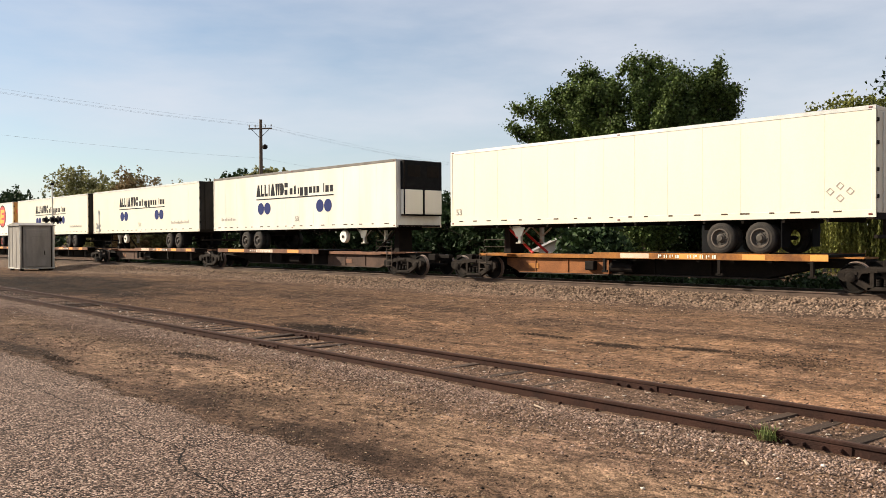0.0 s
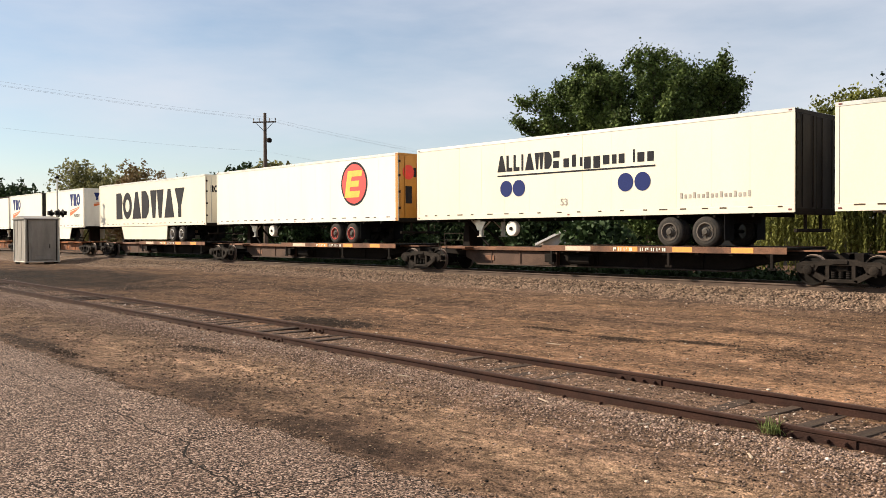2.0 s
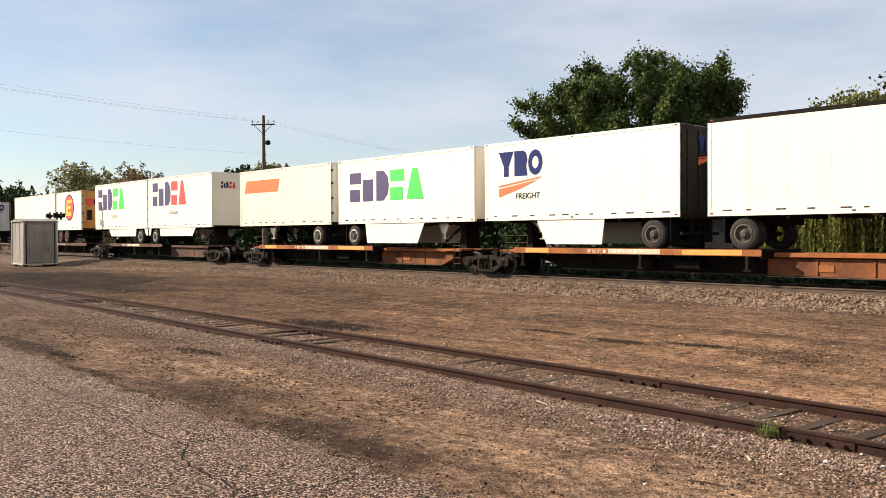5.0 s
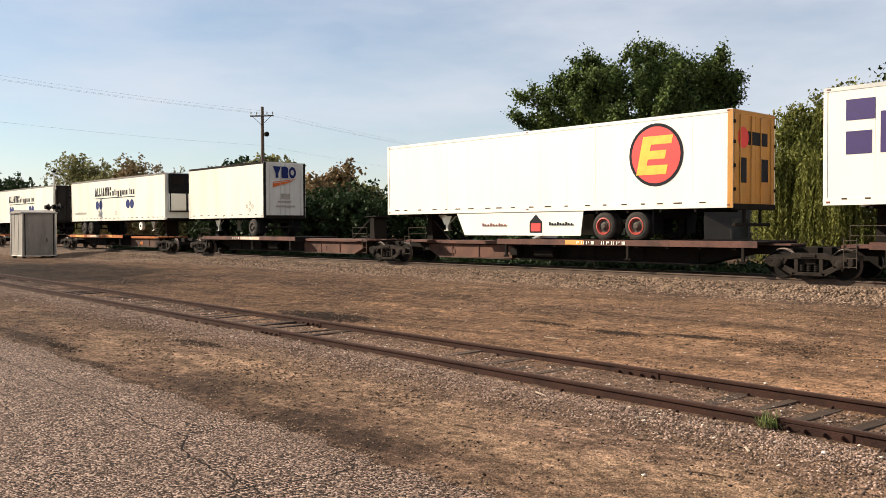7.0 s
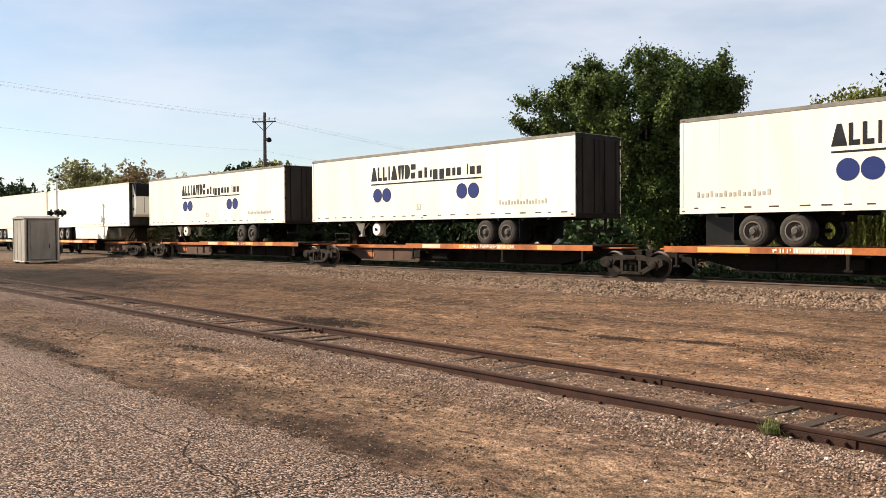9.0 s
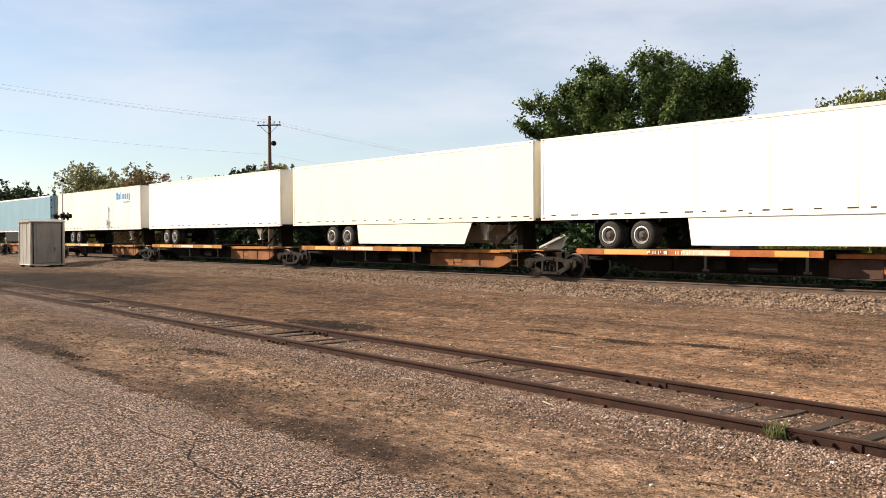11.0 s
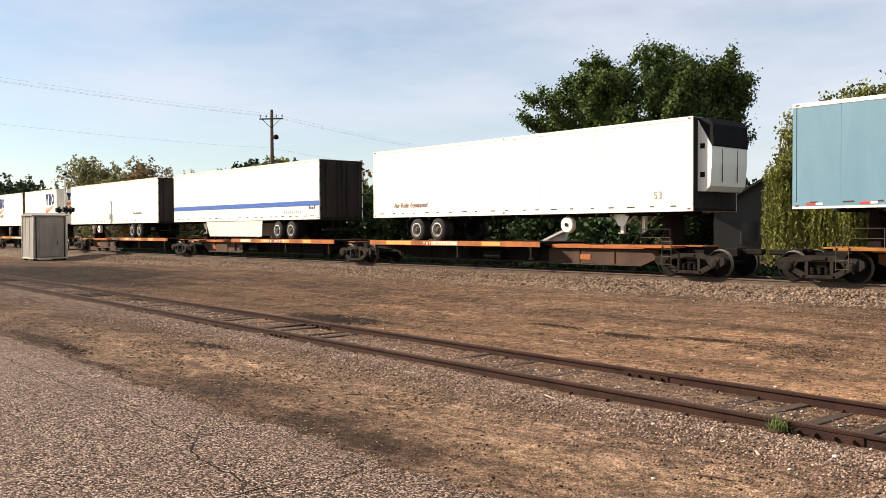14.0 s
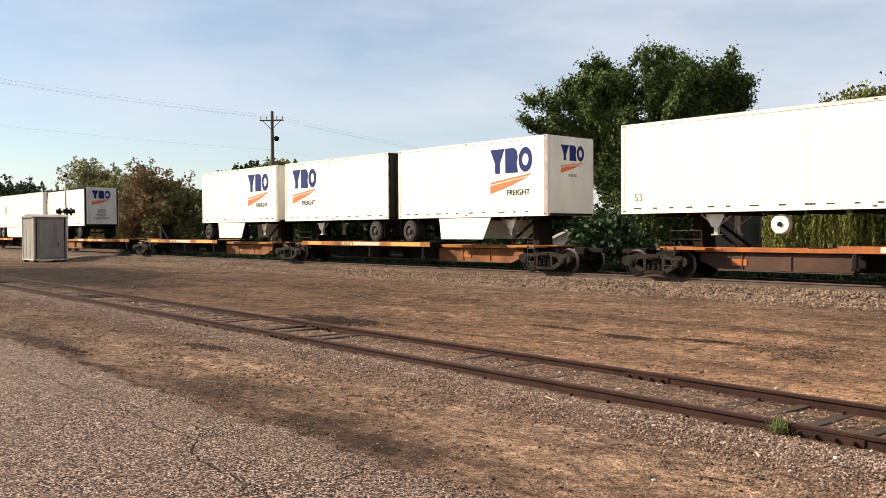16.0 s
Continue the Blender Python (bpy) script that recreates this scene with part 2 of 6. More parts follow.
M["tie"] = mat("weathered_tie", (.072, .049, .036), 0.9, (.04, .03, .024), 2, 0.8, 30, 0.3, 0.6, stretch=(8, 1, 1), per_object=0.3)
M["white"] = mat("white_trailer_paint", (.66, .63, .555), 0.45, (.52, .465, .375), 0.7, 0.6, 25, 0.03, stretch=(1.1, 1, 0.18))
M["cream"] = mat("aged_cream_paint", (.69, .64, .525), 0.45, (.59, .525, .40), 0.7, 0.5, 25, 0.04, stretch=(.8, 1, 0.22), lo=.3, hi=.75)
M["bright"] = mat("bright_white_paint", (.73, .70, .615), 0.42, (.64, .60, .51), 0.7, 0.4, 25, 0.02, stretch=(1.1, 1, 0.18))
M["blue"] = mat("pale_blue_paint", (.132, .245, .315), 0.5, (.085, .175, .24), 0.8, 0.6, 20, 0.06, stretch=(1, 1, 0.3))
M["yellow"] = mat("yellow_door_paint", (.42, .19, .026), 0.45, (.30, .13, .02), 1.5, 0.5, 20, 0.05)
M["alu"] = mat("trailer_aluminium", (.62, .60, .55), 0.38, (.42, .40, .36), 2, 0.6, 40, 0.08, metal=0.7)
# these three steels are near black: under-train shade is put into their colour
M["dark_steel"] = mat("shaded_dark_steel", (.009, .0075, .0065), 0.9, (.018, .013, .010), 2.5, 0.7, 30, 0.2, 0.2)
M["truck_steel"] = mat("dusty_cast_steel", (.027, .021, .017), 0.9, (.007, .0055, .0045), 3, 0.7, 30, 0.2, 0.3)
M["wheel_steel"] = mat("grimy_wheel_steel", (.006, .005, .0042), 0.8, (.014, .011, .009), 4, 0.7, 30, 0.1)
M["door_mid"] = mat("grimy_grey_door", (.20, .185, .165), 0.6, (.10, .09, .08), 1.6, 0.8, 20, 0.12, stretch=(1, 1, 0.3))
# dark end paint, deepened for the shade on ends turned from the sun
M["door_dark"] = mat("dark_door_with_shade", (.022, .0195, .018), 0.6, (.007, .006, .0055), 1.6, 0.8, 20, 0.12, stretch=(1, 1, 0.3))
M["door_grey"] = mat("shaded_grey_door", (.66, .645, .60), 0.5, (.50, .475, .43), 1.6, 0.6, 20, 0.06, stretch=(1, 1, 0.3))
M["black"] = mat("black_plastic", (.005, .005, .006), 0.8, (.014, .014, .014))
M["tyre"] = mat("tyre_rubber", (.028, .026, .025), 0.85, (.06, .05, .04), 5, 0.6, 40, 0.2, 0.3)
M["rim"] = mat("steel_rim", (.55, .53, .50), 0.4, (.22, .18, .15), 6, 0.6, 40, 0.1, metal=0.5)
M["dim_rim"] = mat("brake_dusted_rim", (.12, .10, .085), 0.6, (.035, .028, .023), 6, 0.7, 40, 0.1)
M["red_rim"] = mat("red_rim", (.42, .05, .035), 0.5, (.2, .04, .03), 6, 0.5)
M["navy"] = mat("navy_ink", (.014, .024, .11), 0.7, (.02, .03, .12), 2, 0.4)
M["ink"] = mat("black_ink", (.010, .010, .014), 0.7, (.025, .025, .03), 2, 0.5)
M["faint_ink"] = mat("faded_ink", (.30, .27, .24), 0.6, (.5, .46, .4), 3, 0.5)
M["indigo"] = mat("indigo_ink", (.028, .010, .10), 0.5)
M["red"] = mat("red_ink", (.62, .03, .025), 0.5, (.4, .02, .02), 3, 0.4)
M["dim_red"] = mat("faded_dark_red_ink", (.17, .035, .032), 0.55)
M["green"] = mat("green_ink", (.03, .55, .06), 0.5)
M["orange"] = mat("orange_ink", (.62, .13, .02), 0.5)
M["sky_ink"] = mat("mid_blue_ink", (.03, .20, .42), 0.5)
M["gold"] = mat("gold_ink", (.85, .42, .03), 0.5)
M["stripe"] = mat("blue_stripe", (.015, .085, .36), 0.45)
M["tape_red"] = mat("dim_marker_tape", (.07, .045, .03), 0.6)
M["hub"] = mat("dull_wheel_hub", (.09, .08, .07), 0.6, (.03, .025, .02), 6, 0.6)
M["yard_stone"] = mat("dull_yard_stone", (.20, .135, .096), 0.9, (.07, .048, .035), 3, 0.7, 40, 0.2, island=0.8)
CAR = {
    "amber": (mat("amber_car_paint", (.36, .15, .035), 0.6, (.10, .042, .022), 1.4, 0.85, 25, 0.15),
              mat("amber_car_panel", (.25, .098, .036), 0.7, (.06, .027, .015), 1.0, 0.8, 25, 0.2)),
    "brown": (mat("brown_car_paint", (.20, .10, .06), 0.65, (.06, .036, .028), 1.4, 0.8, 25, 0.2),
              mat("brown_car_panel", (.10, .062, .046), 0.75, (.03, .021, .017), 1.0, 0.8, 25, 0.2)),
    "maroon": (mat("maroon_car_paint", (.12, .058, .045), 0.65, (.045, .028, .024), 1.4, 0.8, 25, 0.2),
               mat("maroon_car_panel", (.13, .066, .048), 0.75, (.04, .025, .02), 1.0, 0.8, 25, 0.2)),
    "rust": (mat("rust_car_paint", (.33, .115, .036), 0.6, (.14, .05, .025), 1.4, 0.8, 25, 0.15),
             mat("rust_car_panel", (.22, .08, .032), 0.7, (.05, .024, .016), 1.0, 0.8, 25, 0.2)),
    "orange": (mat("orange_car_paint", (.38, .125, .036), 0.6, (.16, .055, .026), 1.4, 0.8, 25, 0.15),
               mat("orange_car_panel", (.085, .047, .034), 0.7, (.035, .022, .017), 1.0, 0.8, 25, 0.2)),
}
M["dusty_rail"] = mat("dust_covered_rail", (.11, .078, .06), 0.85, (.05, .035, .027), 2, 0.7, 30, 0.2)
M["dusty_edge"] = mat("dust_covered_edge", (.085, .066, .053), 0.85, (.03, .024, .019), 1.2, 0.9, 30, 0.2)
M["seg_orange"] = mat("fresh_orange_patch", (.75, .29, .05), 0.55, (.5, .2, .05), 2, 0.5)
M["seg_pale"] = mat("chalky_patch", (.62, .50, .38), 0.6, (.4, .26, .18), 2, 0.5)
M["grey_paint"] = mat("silver_grey_paint", (.27, .243, .212), 0.5, (.16, .14, .12), 1.6, 0.8, 25, 0.08, stretch=(1, 1, .3))
M["pole"] = mat("creosote_pole", (.14, .105, .08), 0.85, (.08, .06, .05), 2, 0.7, 30, 0.2, 0.4, stretch=(6, 6, 0.5))
M["wire"] = mat("grey_wire", (.30, .31, .33), 0.6)
M["bark"] = mat("grey_bark", (.12, .09, .07), 0.9, (.06, .05, .04), 3, 0.7, 20, 0.3, 0.6)
M["leaf"] = mat("cottonwood_leaf", (.092, .128, .034), 0.6, (.032, .052, .016), 0.5, 0.8, 5, 0.25, island=0.6, trans=0.12)
M["leaf_dark"] = mat("dark_leaf", (.028, .048, .016), 0.6, (.014, .027, .010), 0.3, 0.8, 5, 0.25, island=0.5, trans=0.12)
M["siding_dark"] = mat("grey_house_siding", (.06, .058, .053), 0.8, (.04, .039, .036), 1.0, 0.5)
M["leaf_olive"] = mat("olive_leaf", (.225, .21, .085), 0.6, (.095, .10, .038), 0.25, 0.8, 5, 0.25, island=0.4, trans=0.25)
M["leaf_rust"] = mat("budding_rust_leaf", (.205, .13, .064), 0.6, (.10, .085, .035), 0.25, 0.8, 5, 0.25, island=0.4, trans=0.2)
M["leaf_willow"] = mat("willow_leaf", (.17, .172, .042), 0.6, (.06, .072, .018), 0.3, 0.8, 5, 0.25, island=0.4, trans=0.3)
M["grass"] = mat("grass_blade", (.10, .14, .04), 0.6, (.20, .18, .08), 3, 0.6, 20, 0.2, island=0.4, trans=0.2)
M["stick"] = mat("dry_stick", (.07, .045, .03), 0.9, (.12, .085, .06), 3, 0.5)
M["pale_stick"] = mat("bleached_splinter", (.40, .32, .24), 0.85, (.2, .15, .11))
M["litter"] = mat("dark_litter", (.030, .021, .016), 0.95, island=0.6)
M["straw"] = mat("straw_bits", (.36, .27, .17), 0.9, island=0.5)
M["siding"] = mat("white_house_siding", (.62, .60, .57), 0.7, (.5, .48, .45), 1.0, 0.5)
M["roof"] = mat("pale_metal_roof", (.66, .64, .62), 0.5, (.5, .48, .46), 1, 0.5)
M["roof_dark"] = mat("dark_shingle_roof", (.05, .045, .045), 0.85, (.08, .07, .07), 2, 0.6)
M["glass"] = mat("dark_window_glass", (.02, .025, .03), 0.08)


# ---- mesh helpers
def link(name, mesh, parent=None, material=None, label=""):
    ob = new(name, mesh)
    if parent is not None:
        ob.parent = parent
    if material is not None and not mesh.materials:
        mesh.materials.append(material)
    if label:
        ob["label"] = label
    return ob


def part(name, bm, material, parent, label="", smooth=False):
    me = bpy.data.meshes.new(name)
    bmesh.ops.recalc_face_normals(bm, faces=bm.faces)
    if smooth:
        for f in bm.faces:
            f.smooth = True
    bm.to_mesh(me)
    bm.free()
    return link(name, me, parent, material, label)


def box(bm, x0, x1, y0, y1, z0, z1, bevel=0.0):
    """A box with chamfered edges."""
    x0, x1 = min(x0, x1), max(x0, x1)
    v = [bm.verts.new((x, y, z)) for x in (x0, x1) for y in (y0, y1) for z in (z0, z1)]
    fs = [bm.faces.new([v[i] for i in q]) for q in ((0, 1, 3, 2), (4, 6, 7, 5), (0, 4, 5, 1), (2, 3, 7, 6), (0, 2, 6, 4), (1, 5, 7, 3))]
    if bevel:
        es = list({e for f in fs for e in f.edges})
        bmesh.ops.bevel(bm, geom=es, offset=bevel, segments=1, affect="EDGES")
    return bm


def B(*a, **k):
    return box(bmesh.new(), *a, **k)


def prism(bm, pts, y0, y1):
    """A polygon in x and z, drawn out along y."""
    a, b = [bm.verts.new((x, y0, z)) for x, z in pts], [bm.verts.new((x, y1, z)) for x, z in pts]
    bm.faces.new(a)
    bm.faces.new(b[::-1])
    for i in range(len(pts)):
        bm.faces.new((a[i], b[i], b[i - 1], a[i - 1]))
    return bm


def lathe(bm, profile, m=Matrix(), n=20, caps=True):
    """Turns (radius, height) round the local z axis."""
    rings = [[bm.verts.new(m @ Vector((r * math.cos(6.28319 * i / n), r * math.sin(6.28319 * i / n), h))) for i in range(n)] for r, h in profile]
    for a, b in zip(rings, rings[1:]):
        for i in range(n):
            bm.faces.new((a[i - 1], a[i], b[i], b[i - 1]))
    if caps:
        bm.faces.new(rings[0][::-1])
        bm.faces.new(rings[-1])
    return bm


def rod(bm, p, q, r0, r1=None, n=8):
    p, q = Vector(p), Vector(q)
    m = Matrix.Translation(p) @ (q - p).to_track_quat("Z", "Y").to_matrix().to_4x4()
    return lathe(bm, [(r0, 0), (r0 if r1 is None else r1, (q - p).length)], m, n)


def soup(name, verts, faces, material, parent=None, label="", smooth=False):
    """A mesh from arrays: verts (n, 3), faces (m, k)."""
    me = bpy.data.meshes.new(name)
    verts, faces = np.asarray(verts, np.float32), np.asarray(faces, np.int32)
    k = faces.shape[1]
    me.vertices.add(len(verts))
    me.vertices.foreach_set("co", verts.ravel())
    me.loops.add(faces.size)
    me.loops.foreach_set("vertex_index", faces.ravel())
    me.polygons.add(len(faces))
    me.polygons.foreach_set("loop_start", np.arange(0, faces.size, k, dtype=np.int32))
    if smooth:
        me.polygons.foreach_set("use_smooth", np.ones(len(faces), bool))
    me.update(calc_edges=True)
    me.validate()
    return link(name, me, parent, material, label)


def thing(name, label, category, group="", at=(0, 0, 0), turn=0.0, kind=""):
    ob = new(name)
    ob.matrix_basis = pose(*at, 0, 0, turn)
    return tagged(ob, label, category, group, kind)


rng = np.random.default_rng(5)


# ---- ground
def smooth(a, b, x):
    t = np.clip((np.asarray(x, float) - a) / (b - a), 0, 1)
    return t * t * (3 - 2 * t)


MAIN_Y, RAIL_Z, DECK_Z = 24.755, 0.575, 1.62
SIDE_SLOPE = -0.0339


def side_y(x):
    return 9.18 + SIDE_SLOPE * x


def ground_z(x, y):
    x, y = np.asarray(x, float), np.asarray(y, float)
    z = 0.24 * smooth(11.5, 18.5, y) * (0.1 + 0.9 * np.maximum(smooth(-57, -44, x), smooth(21.3, 22.4, y))) - 0.02 * (1 - smooth(0.9, 1.6, np.abs(y - side_y(x))))
    z = z + 0.04 * smooth(20.0, 22.6, y) * (1 - smooth(27, 30, y)) - 0.2 * smooth(28, 36, y)
    z = z + 0.018 * np.sin(x * 0.9 + 1.7 * np.sin(y * 0.6)) * np.sin(y * 1.3 + 0.4 * x) * smooth(4.8, 6.5, y) * (1 - smooth(19, 22, y))
    return z


def sheet(name, xs, ys, zf, material):
    X, Y = np.meshgrid(xs, ys)
    V = np.stack([X, Y, zf(X, Y)], -1).reshape(-1, 3)
    nx, ny = len(xs), len(ys)
    i = (np.arange(ny - 1)[:, None] * nx + np.arange(nx - 1)).ravel()
    return soup(name, V, np.stack([i, i + 1, i + nx + 1, i + nx], 1), material, smooth=True)


def spread(*runs):
    return np.unique(np.concatenate([np.arange(a, b, s) for a, b, s in runs]).round(3))


g = sheet("ground", spread((-2500, -160, 120), (-160, -60, 3), (-60, -25, 0.6), (-25, 6, 0.16), (6, 40, 2), (40, 2600, 160)),
          spread((-2000, -40, 140), (-40, 3, 3), (3, 20, 0.16), (20, 32, 0.5), (32, 70, 3), (70, 2600, 150)), ground_z, M["dirt"])
tagged(g, "packed brown dirt yard with straw-coloured patches", "ground", kind="structure")


def asphalt_edge(x):
    return 4.62 - 0.0165 * x + 0.05 * np.sin(x * 2.3) + 0.045 * np.sin(x * 7.9 + 1) + 0.05 * np.sin(x * 0.7) + 0.025 * np.sin(x * 17.0)


xs = spread((-60, -24, 1.0), (-24, 8, 0.12), (8, 40, 2))
rows_n = 40
Yn = np.linspace(0, 1, rows_n)
V = np.array([[(x, -14 + (asphalt_edge(x) + 14) * (1 - (1 - v) ** 2.2), 0.008 if v < 0.999 else -0.03) for x in xs] for v in Yn]).reshape(-1, 3)
i = (np.arange(rows_n - 1)[:, None] * len(xs) + np.arange(len(xs) - 1)).ravel()
asphalt = soup("pavement", V, np.stack([i, i + 1, i + len(xs) + 1, i + len(xs)], 1), M["asphalt"], smooth=False)
tagged(asphalt, "worn cracked asphalt with exposed pale aggregate", "pavement", kind="structure")


# ---- tracks
def rail_bm(length_from, length_to, head=0.0):
    """A flat-bottomed rail along x, foot at z 0, 0.17 high."""
    prof = [(-.07, 0), (.07, 0), (.07, .014), (.014, .03), (.012, .125), (.036, .135), (.037, .162), (.028, .17), (-.028, .17), (-.037, .162), (-.036, .135), (-.012, .125), (-.014, .03), (-.07, .014)]
    bm = bmesh.new()
    a, b = [bm.verts.new((length_from, y, z)) for y, z in prof], [bm.verts.new((length_to, y, z)) for y, z in prof]
    bm.faces.new(a)
    bm.faces.new(b[::-1])
    for i in range(len(prof)):
        bm.faces.new((a[i], b[i], b[i - 1], a[i - 1]))
    return bm


def head_bm(x0, x1):
    return B(x0, x1, -.026, .026, .169, .1735, bevel=0.002)


main = thing("main_track", "main line track with dark rails on a ballast bed", "railway track", at=(0, MAIN_Y, RAIL_Z - 0.1735))
for s in (-1, 1):
    r = part("rail", rail_bm(-560, 90), M["dusty_rail"], main)
    r.location.y = s * 0.7525
    h = part("rail_head", head_bm(-560, 90), M["railtop"], r, "bright worn running surface")
tie_me = bpy.data.meshes.new("tie")
bm = B(-.115, .115, -1.3, 1.3, -.16, 0.0, bevel=0.012)
bm.to_mesh(tie_me)
bm.free()
tie_me.materials.append(M["tie"])
for k in range(110):
    t = link("tie", tie_me, main)
    t.location = (-58 + k * 0.55, random.uniform(-.03, .03), -0.004)

siding = thing("siding_track", "rusty half-buried siding track with weathered ties", "railway track", at=(0, 9.18, 0.11 - 0.1735), turn=math.degrees(math.atan(SIDE_SLOPE)))
for s in (-1, 1):
    r = part("rail", rail_bm(-140, 30), M["rust"], siding)
    r.location.y = s * 0.7525
    part("rail_head", head_bm(-140, 30), M["rust_head"], r, "dull brown running surface")
    for jx in ((-7.05, -15.6) if s > 0 else (-3.75, -14.7)):
        bar = part("joint_bar", B(jx - .38, jx + .38, s * .7525 - .03, s * .7525 - .012, .035, .125, bevel=0.006), M["rust"], siding, "rusted bolted joint bar")
        for d in (-.28, -.1, .1, .28):
            bolt = bmesh.new()
            lathe(bolt, [(.022, 0), (.022, .03), (.014, .05)], Matrix.Translation((jx + d, s * .7525 - .03, .08)) @ pose(0, 0, 0, 90), 6)
            part("bolt", bolt, M["rust"], bar)
short_tie = bpy.data.meshes.new("tie")
bm = B(-.115, .115, -.80, .80, -.16, 0.0, bevel=0.012)
bm.to_mesh(short_tie)
bm.free()
short_tie.materials.append(M["tie"])
x = -60.0
spike = bpy.data.meshes.new("spike")
bm = box(bmesh.new(), -.012, .012, -.03, .03, 0, .035, 0.004)
bm.to_mesh(spike)
bm.free()
spike.materials.append(M["rust"])
while x < 3:
    t = link("tie", short_tie, siding)
    t.matrix_basis = pose(x, random.uniform(-.05, .05), (0.056 if x < -9 else .040) + random.uniform(-.024, .012), random.uniform(-1.2, 1.2), 0, random.uniform(-5, 5))
    t.scale.x = random.uniform(.55, 1.0)
    if x > -26:
        for yy in (-.7525 - .09, -.7525 + .09, .7525 - .09, .7525 + .09):
            if random.random() < 0.8:
                link("spike", spike, siding).location = (x + random.uniform(-.05, .05), yy, 0.03)
    x += random.uniform(.50, .62)


def stones(name, xy, z, size, material, label, flat=0.7):
    """Loose stones as one mesh of small uneven eight-sided lumps."""
    n = len(xy)
    base = np.array([(1, 0, 0), (-1, 0, 0), (0, 1, 0), (0, -1, 0), (0, 0, 1), (0, 0, -1)], float)
    tri = np.array([(0, 2, 4), (2, 1, 4), (1, 3, 4), (3, 0, 4), (2, 0, 5), (1, 2, 5), (3, 1, 5), (0, 3, 5)])
    P = base[None] * rng.uniform(.6, 1.25, (n, 6, 1)) + rng.uniform(-.25, .25, (n, 6, 3))
    a, t = rng.uniform(0, 6.28, n), rng.uniform(-.7, .7, n)
    c, s = np.cos(a)[:, None], np.sin(a)[:, None]
    P = np.stack([P[..., 0] * c - P[..., 1] * s, P[..., 0] * s + P[..., 1] * c, P[..., 2] * flat + P[..., 0] * np.sin(t)[:, None] * .4], -1)
    P *= (size * rng.uniform(.5, 1.35, n) ** 1.3)[:, None, None]
    P += np.stack([xy[:, 0], xy[:, 1], z], -1)[:, None]
    F = tri[None] + (np.arange(n) * 6)[:, None, None]
    ob = soup(name, P.reshape(-1, 3), F.reshape(-1, 3), material)
    return tagged(ob, label, "gravel", kind="stuff")


# ballast bed of the main line, and its loose stones
bx, by = spread((-560, -60, 6), (-60, 4, .5), (4, 90, 5)), np.array([19.6, 20.4, 21.2, 22.0, 22.6, 23.0, 24.0, 24.755, 25.5, 26.5, 27.2, 28.2, 30.0])


def bed_z(X, Y):
    u = np.abs(Y - MAIN_Y)
    edge = 0.25 * np.sin(X * .8) + 0.2 * np.sin(X * 2.1 + 1)
    return np.maximum(ground_z(X, Y) - 0.03 + 0.045 * (1 - smooth(3.2, 4.6, u + 0.5 * edge)), 0.40 * (1 - smooth(1.9, 4.3, u + 0.3 * edge)) + 0.0 * X)


bed = sheet("ballast_bed", bx, by, bed_z, M["ballast_bed"])
# dark strip where the train's shade falls; the shade is in its colour
ob = sheet("track_bed", bx, np.array([23.88, 24.1, 24.755, 25.6, 26.0, 27.2, 28.2]), lambda X, Y: bed_z(X, Y) + 0.008, M["shaded_bed"])
tagged(ob, "ballast under the passing train, coloured dark for its shade", "ballast", kind="structure")
tagged(bed, "brown-grey crushed stone ballast shoulder", "ballast", kind="structure")


def scatter(n, x0, x1, y0, y1, power=1.0):
    """More stones where x is greater."""
    return np.stack([x1 - (x1 - x0) * rng.random(n) ** power, rng.uniform(y0, y1, n)], 1)


p = scatter(46000, -62, 1, 19.6, 23.9, 1.5)
p = p[rng.random(len(p)) < smooth(19.4, 20.6, p[:, 1] + 0.5 * np.sin(p[:, 0] * 1.1) + rng.normal(0, .3, len(p)))]
stones("ballast_stones", p, bed_z(p[:, 0], p[:, 1]) + 0.012, 0.042, M["stone"], "loose brown-grey crushed ballast stones")
p = scatter(12000, -45, 2, 0, 1, 1.4)
p[:, 1] = side_y(p[:, 0]) + rng.normal(0, .62, len(p))
p = p[np.abs(np.abs(p[:, 1] - side_y(p[:, 0])) - .7525) > 0.08]
stones("siding_gravel", p, ground_z(p[:, 0], p[:, 1]) - 0.002, 0.02, M["pale_stone"], "loose pale gravel between rusty rails")
p = scatter(38000, -34, 1, 0, 1, 1.3)
p[:, 1] = side_y(p[:, 0]) - 0.9 - np.abs(rng.normal(0, .75, len(p)))
stones("trackside_gravel", p, ground_z(p[:, 0], p[:, 1]) + 0.003, 0.0155, M["pale_stone"], "loose gravel along the siding")
p = scatter(42000, -34, 1, 4.0, 19.8, 1.1)
p = p[(p[:, 1] > asphalt_edge(p[:, 0]))]
stones("yard_stones", p, ground_z(p[:, 0], p[:, 1]) + 0.001, 0.0125, M["yard_stone"], "scattered small stones on the dirt")
p = scatter(8000, -32, 1, 3.9, 19.8, 1.2)
p = p[p[:, 1] > asphalt_edge(p[:, 0]) - .25 * rng.random(len(p)) ** 2]
stones("dirt_litter", p, ground_z(p[:, 0], p[:, 1]) + .004, 0.018, M["litter"], "dark bark and cinder bits on dirt", .45)
p = scatter(5000, -30, 1, 4.2, 19.8, 1.2)
p = p[p[:, 1] > asphalt_edge(p[:, 0])]
stones("straw_litter", p, ground_z(p[:, 0], p[:, 1]) + .006, 0.013, M["straw"], "scattered straw and pale chips on dirt", .45)
M["clod"] = mat("dry_soil_clod", (.145, .096, .066), 0.95, (.07, .046, .033), 4, 0.7, 30, 0.3, island=0.5)
